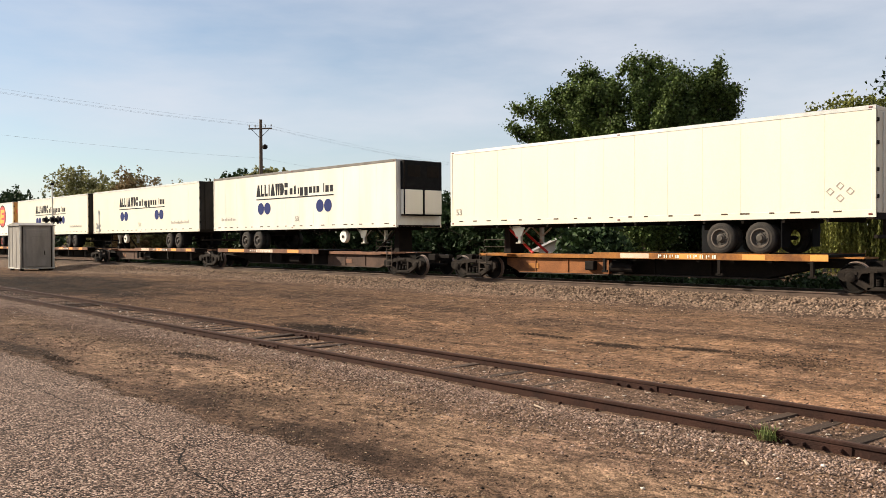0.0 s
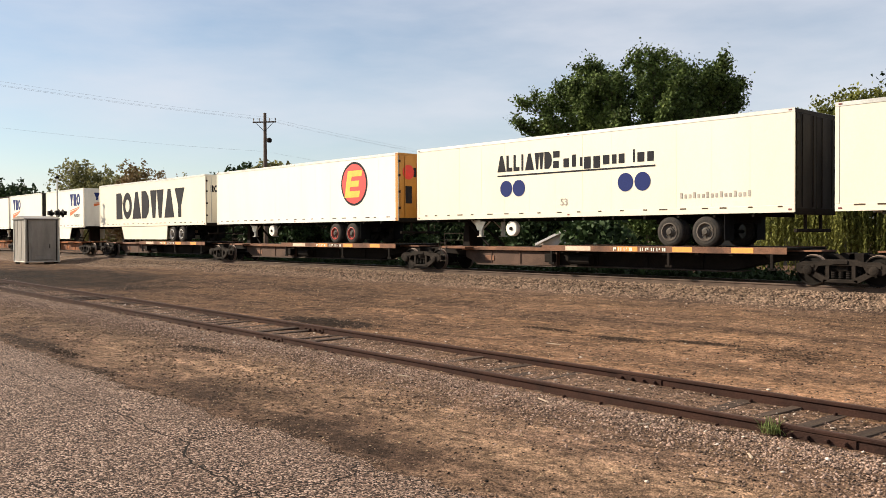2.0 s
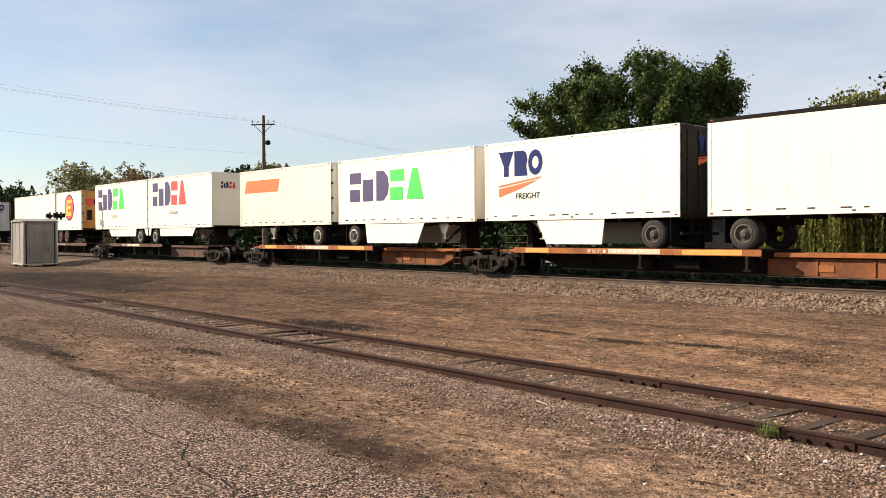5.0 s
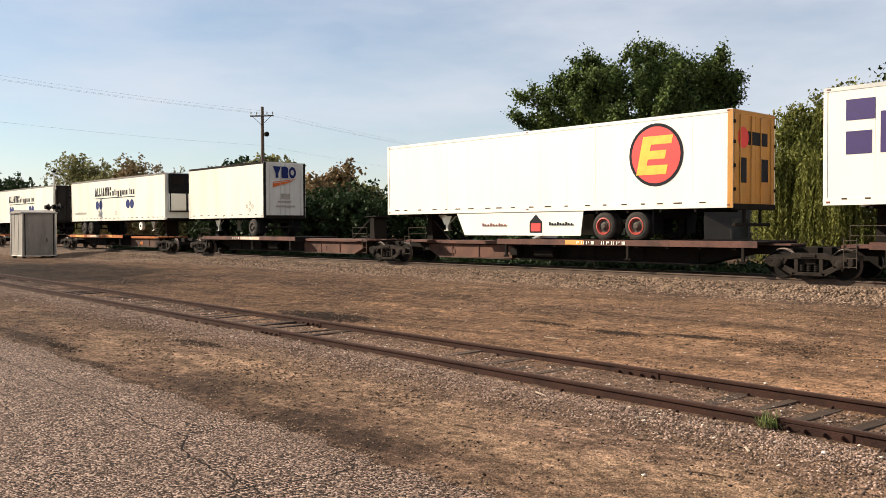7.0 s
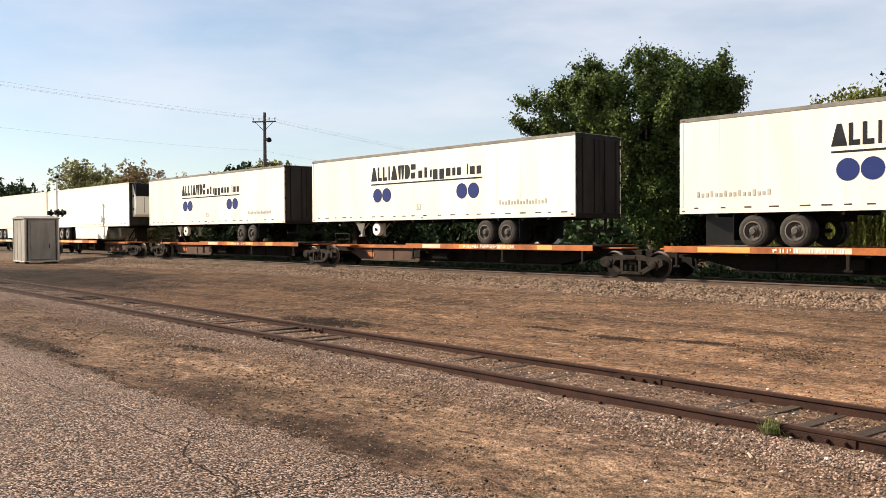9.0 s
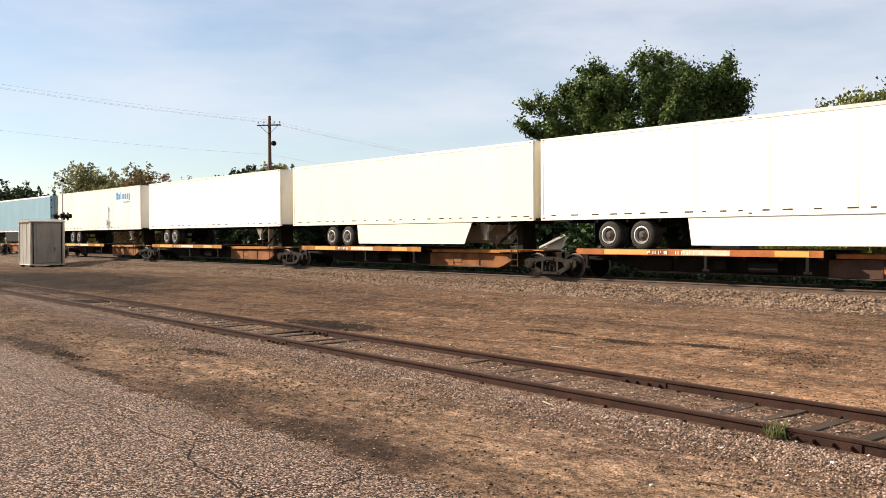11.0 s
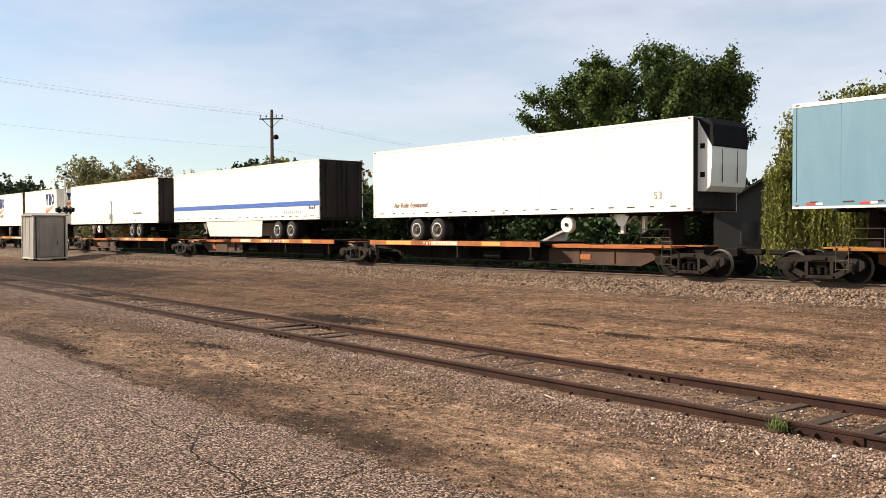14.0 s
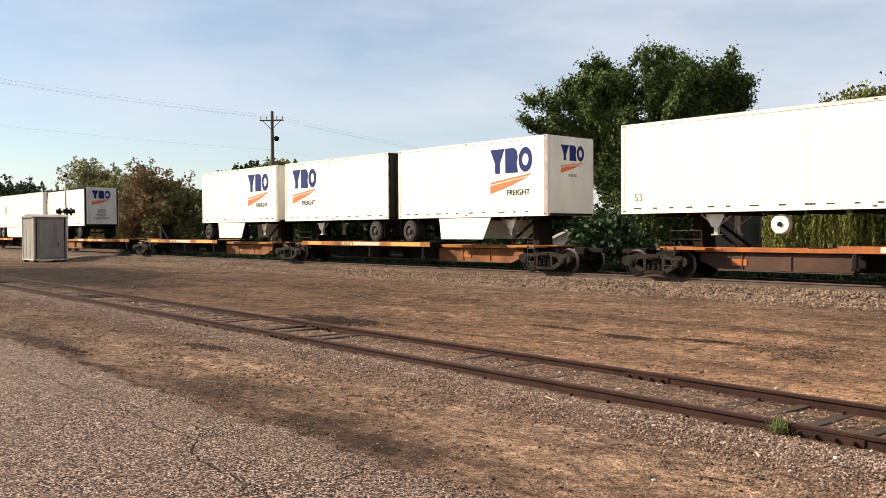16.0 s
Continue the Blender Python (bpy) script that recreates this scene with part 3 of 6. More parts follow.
p = scatter(5200, -30, -7.5, 0, 1, 1.0)
p[:, 1] = 6.6 + rng.normal(0, .95, len(p)) - .03 * (p[:, 0] + 10)
p = p[(p[:, 1] > asphalt_edge(p[:, 0]) + .05) & (p[:, 1] < side_y(p[:, 0]) - 1.0) & (np.sin(p[:, 0] * 1.7 + 2 * np.sin(p[:, 1] * 2.1)) > -.35)]
stones("soil_lumps", p, ground_z(p[:, 0], p[:, 1]) + .003, 0.024, M["clod"], "small lumps of dry brown soil", .55)
p = scatter(2600, -34, 1, 11.2, 19.4, 1.0)
p = p[np.sin(p[:, 0] * .9 + 3 * np.sin(p[:, 1] * 1.3)) > .1]
stones("yard_lumps", p, ground_z(p[:, 0], p[:, 1]) + .004, 0.032, M["clod"], "lumps of dry soil across the yard", .5)
M["chip"] = mat("pale_chip", (.50, .44, .38), 0.85, (.3, .24, .19), 3, 0.6, island=0.4)
p = scatter(300, -30, 1, 0, 1, 1.1)
p[:, 1] = side_y(p[:, 0]) + rng.normal(-.4, 1.0, len(p))
stones("pale_chips", p, ground_z(p[:, 0], p[:, 1]) + .012, 0.026, M["chip"], "scattered whitish stone and wood chips", .5)
p = scatter(110, -20, 1, 11.5, 19.5, 1.1)
stones("yard_chips", p, ground_z(p[:, 0], p[:, 1]) + .006, 0.02, M["chip"], "whitish chips strewn over the yard", .5)
p = scatter(9000, -24, 1, 0, 1, 1.2)
p[:, 1] = asphalt_edge(p[:, 0]) - np.abs(rng.normal(0, .22, len(p))) + .1
stones("edge_grit", p, np.full(len(p), .008), 0.012, M["yard_stone"], "dirt and grit washed over the asphalt edge", .5)
p = np.stack([rng.uniform(-9, -1.5, 5000), rng.uniform(1.5, 4.6, 5000)], 1)
p = p[p[:, 1] < asphalt_edge(p[:, 0]) + .1]
stones("asphalt_grit", p, np.full(len(p), 0.009), 0.006, M["pale_stone"], "pale grit on the old asphalt", 0.5)


# cracks in the asphalt: thin open seams
def crack(points, w=0.014):
    pts = [Vector((*p, 0)) for p in points]
    path = []
    for a, b in zip(pts, pts[1:]):
        n = max(2, int((b - a).length / 0.09))
        side = Vector((-(b - a).y, (b - a).x, 0)).normalized()
        path += [a.lerp(b, k / n) + side * random.uniform(-.025, .025) for k in range(n)]
    path.append(pts[-1])
    V, F = [], []
    for k, q in enumerate(path):
        d = (path[min(k + 1, len(path) - 1)] - path[max(k - 1, 0)]).normalized()
        s = Vector((-d.y, d.x, 0)) * w * random.uniform(.35, 1)
        V += [(*(q + s).xy, 0.0115), (*(q - s).xy, 0.0115)]
        if k:
            F.append((2 * k - 2, 2 * k - 1, 2 * k + 1, 2 * k))
    soup("crack", V, F, M["crack"], asphalt)


crack([(-10.2, 2.6), (-10.3, 3.15), (-10.18, 3.49), (-10.12, 3.85)], 0.011)
crack([(-15.6, 4.1), (-13.82, 4.02), (-12.41, 3.98), (-11.36, 3.97), (-10.31, 3.95), (-9.52, 3.92), (-8.76, 3.85), (-8.05, 3.89)], 0.012)
crack([(-8.97, 3.62), (-8.76, 3.85)], 0.008)
crack([(-8.13, 3.93), (-8.13, 4.24), (-8.16, 4.63)], 0.010)
crack([(-8.05, 3.89), (-7.71, 3.68), (-7.38, 3.57), (-6.92, 3.54), (-6.5, 3.52), (-6.12, 3.5)], 0.014)
crack([(-6.13, 2.7), (-6.11, 3.31), (-6.12, 3.5), (-6.01, 3.86), (-5.95, 4.07), (-5.97, 4.41)], 0.014)
crack([(-5.97, 4.41), (-6.11, 4.5), (-6.22, 4.64), (-6.21, 4.78)], 0.011)
crack([(-13.4, 3.76), (-14.02, 3.99)], 0.008)
crack([(-6.12, 3.5), (-5.5, 3.42), (-4.9, 3.5)], 0.009)

# debris, holes and a weed
M["soil"] = mat("dark_soil", (.028, .019, .014), 0.95, (.05, .034, .025), 6, 0.8, 40, 0.4, 0.8)
CLODS = ((-11.8, 13.8, .07, .35, 60), (-9.8, 13.55, .09, .36, 110), (-8.3, 13.95, .08, .34, 80), (-16.7, 11.6, .2, .8, 220), (-14.3, 7.25, .08, .4, 80), (-15.8, 5.3, .08, .45, 80), (-6.4, 13.9, .5, .6, 130))
for (a, b, ln, ang) in ((-6.39, 6.19, .3, 8), (-3.78, 6.44, .32, 14), (-7.15, 7.15, .26, -25), (-3.74, 7.95, .3, -35), (-4.78, 7.06, .2, 20), (-5.03, 5.16, .3, -10), (-4.6, 8.3, .34, 25), (-8.8, 6.4, .2, 40), (-10.5, 7.2, .25, 5)):
    bm = bmesh.new()
    rod(bm, (-ln / 2, 0, 0.008), (0, .006, .012), .006, .008, 6)
    rod(bm, (0, .006, .012), (ln / 2, -.004, .008), .008, .005, 6)
    ob = part("stick", bm, M["stick"], None)
    ob.matrix_basis = pose(a, b, float(ground_z(a, b)), 0, 0, ang)
    tagged(ob, "dry brown twig on the dirt", "stick", "twigs in the yard")
for (a, b, ln, ang) in ((-7.1, 8.2, .26, -20), (-6.18, 8.89, .26, -25), (-10.31, 12.2, .3, 10), (-5.4, 7.9, .14, 60), (-9.6, 8.0, .2, 15), (-3.9, 7.4, .15, -50)):
    ob = part("splinter", B(-ln / 2, ln / 2, -.012, .012, 0, .016, bevel=.004), M["pale_stick"], None)
    ob.matrix_basis = pose(a, b, float(ground_z(a, b)) + .004, 0, 2, ang)
    tagged(ob, "bleached wood splinter lying in gravel", "wood scrap", "wood scraps")
tuft = thing("grass_tuft", "small green weed tuft beside the rusty rail", "weed", at=(-4.25, 8.5, 0.0))
bm = bmesh.new()
for k in range(90):
    a, lean, h = random.uniform(0, 6.28), random.uniform(.03, .14), random.uniform(.06, .19)
    bx0, by0 = random.gauss(0, .05), random.gauss(0, .045)
    q = [Vector((bx0, by0, 0)), Vector((bx0 + lean * .4 * math.cos(a), by0 + lean * .4 * math.sin(a), h * .6)), Vector((bx0 + lean * math.cos(a), by0 + lean * math.sin(a), h))]
    s = Vector((-math.sin(a), math.cos(a), 0)) * .006
    v = [bm.verts.new(u) for u in (q[0] - s, q[0] + s, q[1] + s * .8, q[1] - s * .8, q[2])]
    bm.faces.new(v[:4])
    bm.faces.new((v[3], v[2], v[4]))
part("foliage", bm, M["grass"], tuft)
for (a, b, w, l, n) in CLODS:
    n *= 3
    q = np.stack([a + rng.normal(0, l, n), b + rng.normal(0, w, n)], 1)
    ob = stones("soil_clod_heap", q, ground_z(q[:, 0], q[:, 1]) + .002, 0.018, M["soil"], "low heap of dark churned soil clods", .6)
    ob["category"] = "soil"


# ---- rail cars
MOVING = []          # (thing, rest x) of all that rolls by
SPEED = 26.2


def meshed(name, bm, material, smooth=False):
    me = bpy.data.meshes.new(name)
    bmesh.ops.recalc_face_normals(bm, faces=bm.faces)
    for f in bm.faces:
        f.smooth = smooth
    bm.to_mesh(me)
    bm.free()
    me.materials.append(material)
    return me


def side_frame():
    bm = bmesh.new()
    for y in (-1.08, .92):
        prism(bm, [(-1.24, .44), (-1.22, .60), (-1.02, .68), (-.62, .67), (-.40, .74), (.40, .74), (.62, .67), (1.02, .68), (1.22, .60), (1.24, .44), (1.10, .33), (.72, .34), (.60, .55), (.40, .58), (-.40, .58), (-.60, .55), (-.72, .34), (-1.10, .33)], y, y + .16)
        for s in (-1, 1):
            prism(bm, [(s * .70, .40), (s * .86, .32), (s * .46, .10), (s * .30, .20)], y, y + .16)
            prism(bm, [(s * .40, .20), (s * .30, .20), (s * .30, .60), (s * .40, .60)], y + .01, y + .17)
            lathe(bm, [(.135, 0), (.135, .05), (.09, .07), (.03, .08)], Matrix.Translation((s * .889, y + (.16 if y > 0 else 0), .44)) @ pose(0, 0, 0, -90 if y > 0 else 90), 12)
            box(bm, s * .889 - .19, s * .889 + .19, y - .02, y + .18, .50, .60, .015)
        box(bm, -.48, .48, y, y + .16, .09, .20, .02)
        box(bm, -.22, .22, y - .03, y + .10, .60, .72, .02)
    box(bm, -.16, .16, -.95, .95, .42, .66, .02)
    for s in (-1, 1):
        rod(bm, (s * .45, -.95, .42), (s * .45, .95, .42), .05, None, 6)
    return meshed("side_frame", bm, M["truck_steel"])


def spring_group():
    bm = bmesh.new()
    lathe(bm, [(.075 if k % 2 else .055, .22 + k * .028) for k in range(8)], n=10)
    return meshed("spring", bm, M["dark_steel"])


def wheel_mesh():
    bm = bmesh.new()
    for y, s in ((-.78, 1), (.78, -1)):
        m = Matrix.Translation((0, y, .42)) @ pose(0, 0, 0, -90 * s)
        lathe(bm, [(.10, -.02), (.36, .0), (.385, -.05), (.42, -.05), (.425, .06), (.45, .085), (.44, .09), (.37, .05), (.10, .05)], m, 28)
    for f in bm.faces:
        f.material_index = int(min(math.hypot(v.co.x, v.co.z - .42) for v in f.verts) > .415)
    rod(bm, (0, -.9, .42), (0, .9, .42), .08, None, 10)
    me = meshed("wheelset", bm, M["wheel_steel"], False)
    me.materials.append(M["railtop"])
    return me


SIDE_FRAME, SPRING, WHEELSET = side_frame(), spring_group(), wheel_mesh()


def rail_truck(car, x):
    """A two-axle truck under a car, centred at x; car space has z 0 at the rail head."""
    t = link("truck", SIDE_FRAME, car)
    t.location.x = x
    for dx in (-.2, 0, .2):
        for y in (-1.0, 1.0):
            link("spring", SPRING, t).location = (dx, y, 0)
    for s in (-.889, .889):
        link("wheelset", WHEELSET, t).location.x = s


def spine_car(s0, s1, paint, deck, trucks, hitches, marks=(), label="", hitch_paint="dark_steel"):
    """One unit of a spine car from s0 to s1. deck: the platforms (from, to) along it; hitches: (place, lean)."""
    L = s1 - s0
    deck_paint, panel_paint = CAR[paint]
    colour = {"amber": "yellow-orange", "brown": "rusty brown", "maroon": "dark maroon-brown", "orange": "orange", "rust": "rusty orange"}[paint]
    car = thing("spine_car", label or colour + " steel spine rail car with open centre sill", "rail car", "spine cars in the train")
    top = DECK_Z - RAIL_Z
    # sill coloured near black to carry the shade below the platforms
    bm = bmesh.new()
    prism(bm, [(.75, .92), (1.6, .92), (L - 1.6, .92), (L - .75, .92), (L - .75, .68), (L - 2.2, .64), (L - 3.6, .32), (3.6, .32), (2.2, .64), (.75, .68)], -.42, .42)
    part("centre_sill", bm, M["dark_steel"], car, "fish-belly centre sill, blackened for the shade under the deck")
    bm = B(.75, L - .75, -.50, .50, .92, .97, bevel=.008)
    part("sill_cap", bm, deck_paint, car)
    part("sill_flange", B(*((deck[0][0] - .3, L - 3.4) if deck[0][0] > 4 else (3.4, deck[0][1] + .3)), -.52, .52, .27, .31, bevel=.008), M["dusty_edge"], car, "dust-covered bottom flange")
    ea, eb = (deck[0][1] + .1, L - 2.2) if deck[0][0] < L - deck[-1][1] else (2.2, deck[0][0] - .1)
    part("side_ledge", B(ea, eb, -.74, .74, .83, .955, bevel=.012), deck_paint, car, colour + " ledge along the sill")
    near_end = ea < L / 2
    pts = [(ea + .1, .80), (eb + .25, .80), (eb + .25, .30), (ea + .75, .28), (ea + .1, .55)] if near_end else [(ea - .25, .80), (eb - .1, .80), (eb - .1, .55), (eb - .75, .28), (ea - .25, .30)]
    # the sunlit stretch of the sill, left in a paint colour
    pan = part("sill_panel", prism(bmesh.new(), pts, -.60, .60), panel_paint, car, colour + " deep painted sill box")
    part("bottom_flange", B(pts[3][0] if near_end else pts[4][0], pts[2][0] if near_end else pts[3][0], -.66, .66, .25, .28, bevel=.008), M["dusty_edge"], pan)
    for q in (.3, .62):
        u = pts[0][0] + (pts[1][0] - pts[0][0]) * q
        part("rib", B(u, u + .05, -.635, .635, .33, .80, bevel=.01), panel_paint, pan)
    part("hatch_frame", B(ea + 1.2, ea + 1.7, -.62, -.598, .42, .62, bevel=.01), deck_paint, pan)
    k = 2.6
    while k < L - 2.4:
        part("stiffener", B(k, k + .05, -.47, .47, .70 if k < 3.4 or k > L - 3.4 else .34, .92, bevel=.01), M["dark_steel"], car)
        k += 2.05
    for a, b in deck:
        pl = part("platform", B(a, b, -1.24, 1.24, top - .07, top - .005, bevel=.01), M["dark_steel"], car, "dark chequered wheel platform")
        for y in (-1.27, 1.24):
            part("side_sill", B(a, b, y, y + .03, top - .19, top + .01, bevel=.006), deck_paint, pl)
        k = a + .4
        while k < b:
            part("crossbearer", prism(bmesh.new(), [(k, top - .07), (k + .12, top - .07), (k + .12, top - .25), (k, top - .25)], -1.22, 1.22), M["dark_steel"], pl)
            k += 1.15
        for c, d, m in marks:
            if a <= c < b:
                part("paint_patch", B(c, min(d, b), -1.276, -1.269, top - .165, top - .01, bevel=.001), M[m], pl)
        for c in (a + .45, b - .45, (a + b) / 2 + .7):
            bm = B(c - .05, c + .05, -1.275, -1.19, top - .62, top - .18, bevel=.012)
            box(bm, c - .12, c + .12, -1.26, -1.20, top - .66, top - .58, .01)
            part("stake_bracket", bm, M["dark_steel"], pl)
    for x, lean in hitches:
        h = part("hitch", prism(bmesh.new(), [(x - .18, top - .08), (x + .18, top - .08), (x + .12, top + .93), (x - .12, top + .93)], -.38, .38), M["dark_steel"], car, "raised trailer hitch stand")
        bm = bmesh.new()
        for y in (-.42, .42):
            rod(bm, (x + lean * 1.35, y, top - .05), (x + lean * .1, y * .8, top + .85), .05, None, 6)
        part("strut", bm, M[hitch_paint], h)
        part("hitch_plate", B(x - .42, x + .42, -.45, .45, top + .93, top + .985, bevel=.015), M["dark_steel"], h)
        bm = bmesh.new()
        for dx in (-.55, .55):
            rod(bm, (x + dx, -1.1, top - .1), (x + dx, -1.1, top + .45), .011, None, 6)
        rod(bm, (x - .55, -1.1, top + .45), (x + .55, -1.1, top + .45), .011, None, 6)
        rod(bm, (x - .55, -1.1, top + .18), (x + .55, -1.1, top + .18), .011, None, 6)
        part("handrail", bm, M["dusty_edge"], car)
        bm = bmesh.new()
        for dx in (-.17, .17):
            rod(bm, (x + lean * -.5 + dx, -1.22, .34), (x + lean * -.5 + dx, -1.22, top + .12), .014, None, 6)
        for q in range(4):
            rod(bm, (x + lean * -.5 - .17, -1.22, .38 + q * .24), (x + lean * -.5 + .17, -1.22, .38 + q * .24), .012, None, 6)
        part("ladder", bm, M["dusty_edge"], car, "dusty end ladder")
        part("step", B(x - .75, x + .75, -1.2, -.5, top - .16, top - .08, bevel=.01), deck_paint, car, colour + " end step platform")
    # brake gear under the sill
    bm = bmesh.new()
    rod(bm, (L * .45, -.75, .55), (L * .45 + .9, -.75, .55), .17, None, 14)
    part("air_tank", bm, M["dark_steel"], car)
    part("brake_valve", B(L * .38, L * .38 + .4, -.8, -.5, .42, .74, bevel=.03), M["dark_steel"], car)
    bm = bmesh.new()
    rod(bm, (1.4, -.56, .86), (L - 1.4, -.56, .86), .025, None, 6)
    part("brake_pipe", bm, M["dark_steel"], car)
    for x in trucks:
        rail_truck(car, x)
    for x, s in ((0, -1), (L, 1)):
        part("end_sill", B(x - .1 if s > 0 else x - .35, x + .35 if s > 0 else x + .1, -.3, .3, .62, .9, bevel=.03), M["dark_steel"], car)
        part("coupler", B(x - s * .2, x + s * 1.05, -.12, .12, .70, .87, bevel=.03), M["dark_steel"], car)
    MOVING.append((car, s0, MAIN_Y, RAIL_Z))
    return car


# ---- trailers
HALF = 1.3
LOW, HIGH = 1.0, 3.93


def tyre_mesh():
    bm = bmesh.new()
    lathe(bm, [(.27, 0), (.37, .0), (.435, .03), (.465, .06), (.468, .075), (.468, .20), (.435, .25), (.30, .26)], pose(0, 0, 0, -90), 28, False)
    return meshed("tyre", bm, M["tyre"])


def rim_mesh(material):
    bm = bmesh.new()
    lathe(bm, [(.275, .03), (.29, -.012), (.255, -.018), (.232, .05), (.215, .07)], pose(0, 0, 0, -90), 24, False)
    return meshed("rim", bm, material)


def hub_mesh():
    bm = bmesh.new()
    lathe(bm, [(.225, .07), (.15, .10), (.13, .03), (.095, .01), (.08, -.03)], pose(0, 0, 0, -90), 20)
    for k in range(8):
        a = k * math.pi / 4
        lathe(bm, [(.018, .05), (.018, .085)], pose(0, 0, 0, -90) @ Matrix.Translation((.17 * math.cos(a), .17 * math.sin(a), .0)), 6)
    return meshed("hub", bm, M["hub"])


TAPE = [meshed("marker_tape", box(bmesh.new(), 0, w_, -.003, .002, 0, .045), M["tape_red"]) for w_ in (.15, .22, .3)]
CROSS = meshed("cross_member", box(bmesh.new(), 0, .08, -1.26, 1.26, -.10, .04), M["dark_steel"])
TYRE, HUB = tyre_mesh(), hub_mesh()
RIMS = {k: rim_mesh(M[k]) for k in ("rim", "dim_rim", "red_rim")}


def written(text, size, material, parent, x, z, y=-HALF - .012, squeeze=1.0, slant=0.0, face="side", label=""):
    """Lettering in the built-in font, lying on a side (facing -y) or on an end (facing +x)."""
    cu = bpy.data.curves.new("lettering", "FONT")
    cu.body, cu.size, cu.shear, cu.extrude = text, size, slant, 0.002
    tmp = new("lettering", cu)
    me = bpy.data.meshes.new_from_object(tmp)
    bpy.data.objects.remove(tmp)
    bpy.data.curves.remove(cu)
    me.transform(pose(0, 0, 0, 90, 0, 0 if face == "side" else 90) @ Matrix.Diagonal((squeeze, 1, 1, 1)))
    me.materials.append(material)
    ob = link("lettering", me, parent, None, label)
    ob["kind"] = "stuff"
    ob.location = (x, y, z)
    return ob


def flat_poly(polys, material, parent, name, x, z, w, h, y=-HALF - .010, face="side", y_right=None):
    """Painted shapes: polygons in 0..1 by 0..1, drawn w wide and h high, 4 mm proud of the panel."""
    bm = bmesh.new()
    for pl in polys:
        if face == "side":
            prism(bm, [(x + u * w, z + v * h) for u, v in pl], y, y + .006)
        else:
            b2 = bmesh.new()
            prism(b2, [(u * w, v * h) for u, v in pl], 0, .006)
            me = bpy.data.meshes.new("tmp")
            b2.transform(Matrix.Translation((x, y, z)) @ pose(0, 0, 0, 0, 0, 90))
            b2.to_mesh(me)
            b2.free()
            bm.from_mesh(me)
            bpy.data.meshes.remove(me)
    bmesh.ops.remove_doubles(bm, verts=bm.verts, dist=1e-4)
    ob = part(name, bm, material, parent)
    if name == "small_writing":
        ob["kind"] = "stuff"
    return ob


def ring(n=24, r0=.0, r1=.5):
    pts = [(.5 + r1 * math.cos(6.2832 * k / n), .5 + r1 * math.sin(6.2832 * k / n)) for k in range(n)]
    if not r0:
        return [pts]
    inn = [(.5 + r0 * math.cos(6.2832 * k / n), .5 + r0 * math.sin(6.2832 * k / n)) for k in range(n)]
    return [[pts[k - 1], pts[k], inn[k], inn[k - 1]] for k in range(n)]


def bar(u0, u1, v0=0.0, v1=1.0, lean=0.0):
    return [(u0 + lean * v0, v0), (u1 + lean * v0, v0), (u1 + lean * v1, v1), (u0 + lean * v1, v1)]


def shift_polys(polys, u0, du):
    return [[(u0 + u * du, v) for u, v in p] for p in polys]


# plain marks in the place of words: blocks, wedges, discs and rings
BLOCK = [[(0, 0), (1, 0), (.9, .4), (1, .62), (.9, .9), (.7, 1), (0, 1)]]
PEAK = [[(0, 0), (1, 0), (.64, 1), (.36, 1)]]
HOOP = ring(20, .24, .5)
DEE = [[(0, 0), (.55, 0), (.85, .2), (.95, .5), (.85, .8), (.55, 1), (0, 1)]]
ZIG = [[(0, 1), (.49, 1), (.37, 0), (.17, 0)], [(.51, 1), (1, 1), (.83, 0), (.63, 0)]]
FUNNEL = [[(0, 1), (1, 1), (.66, .4), (.66, 0), (.34, 0), (.34, .4)]]
SLAB = [bar(0, .9, .62, 1), bar(0, .8, 0, .42)]
POST = [bar(.2, .7)]
FOOT = [[(0, 0), (.9, 0), (.9, .24), (.34, .24), (.34, 1), (0, 1)]]
LOWBAR, TALLBAR, SUNK = [bar(0, .8, 0, .74)], [bar(.1, .6, 0, 1)], [bar(0, .8, -.24, .74)]


def word(shapes, widths, gap=.04):
    """A row of marks: for each its polygons, within 0..1 of the row."""
    total, u, out = sum(widths) + gap * (len(widths) - 1), 0.0, []
    for s, w in zip(shapes, widths):
        if s:
            out.append(shift_polys(s, u / total, w / total))
        u += w + gap
    return out


def row(marks, material, parent, x, z, w, h, **k):
    for m in marks:
        flat_poly(m, M[material], parent, "emblem", x, z, w, h, **k)


WIDE_WORD = word([BLOCK, HOOP, PEAK, DEE, ZIG, PEAK, FUNNEL], [.72, 1, .95, .85, 1.35, .95, .9], .06)
SLANT_WORD = word([PEAK, FOOT, FOOT, POST, PEAK, ZIG, DEE, SLAB], [1, .75, .75, .4, 1, 1.0, .85, .75], .09)
LOWER_WORD = word([LOWBAR, TALLBAR, LOWBAR, SUNK, SUNK, LOWBAR, LOWBAR, LOWBAR, [], TALLBAR, LOWBAR, LOWBAR], [.7, .75, .3, .8, .8, .75, .5, .65, .4, .3, .75, .7], .12)
SMALL_WORD = word([BLOCK, LOWBAR, TALLBAR, LOWBAR, LOWBAR, LOWBAR, LOWBAR, SUNK], [1.2, .6, .7, .4, .75, .75, .7, .7], .1)
TRIO = word([FUNNEL, BLOCK, HOOP], [1, .85, .9], .05)
SHORT_A, SHORT_B = word([SLAB, LOWBAR, DEE], [.8, .8, .8], .05), word([SLAB, PEAK], [.85, .9], .02)


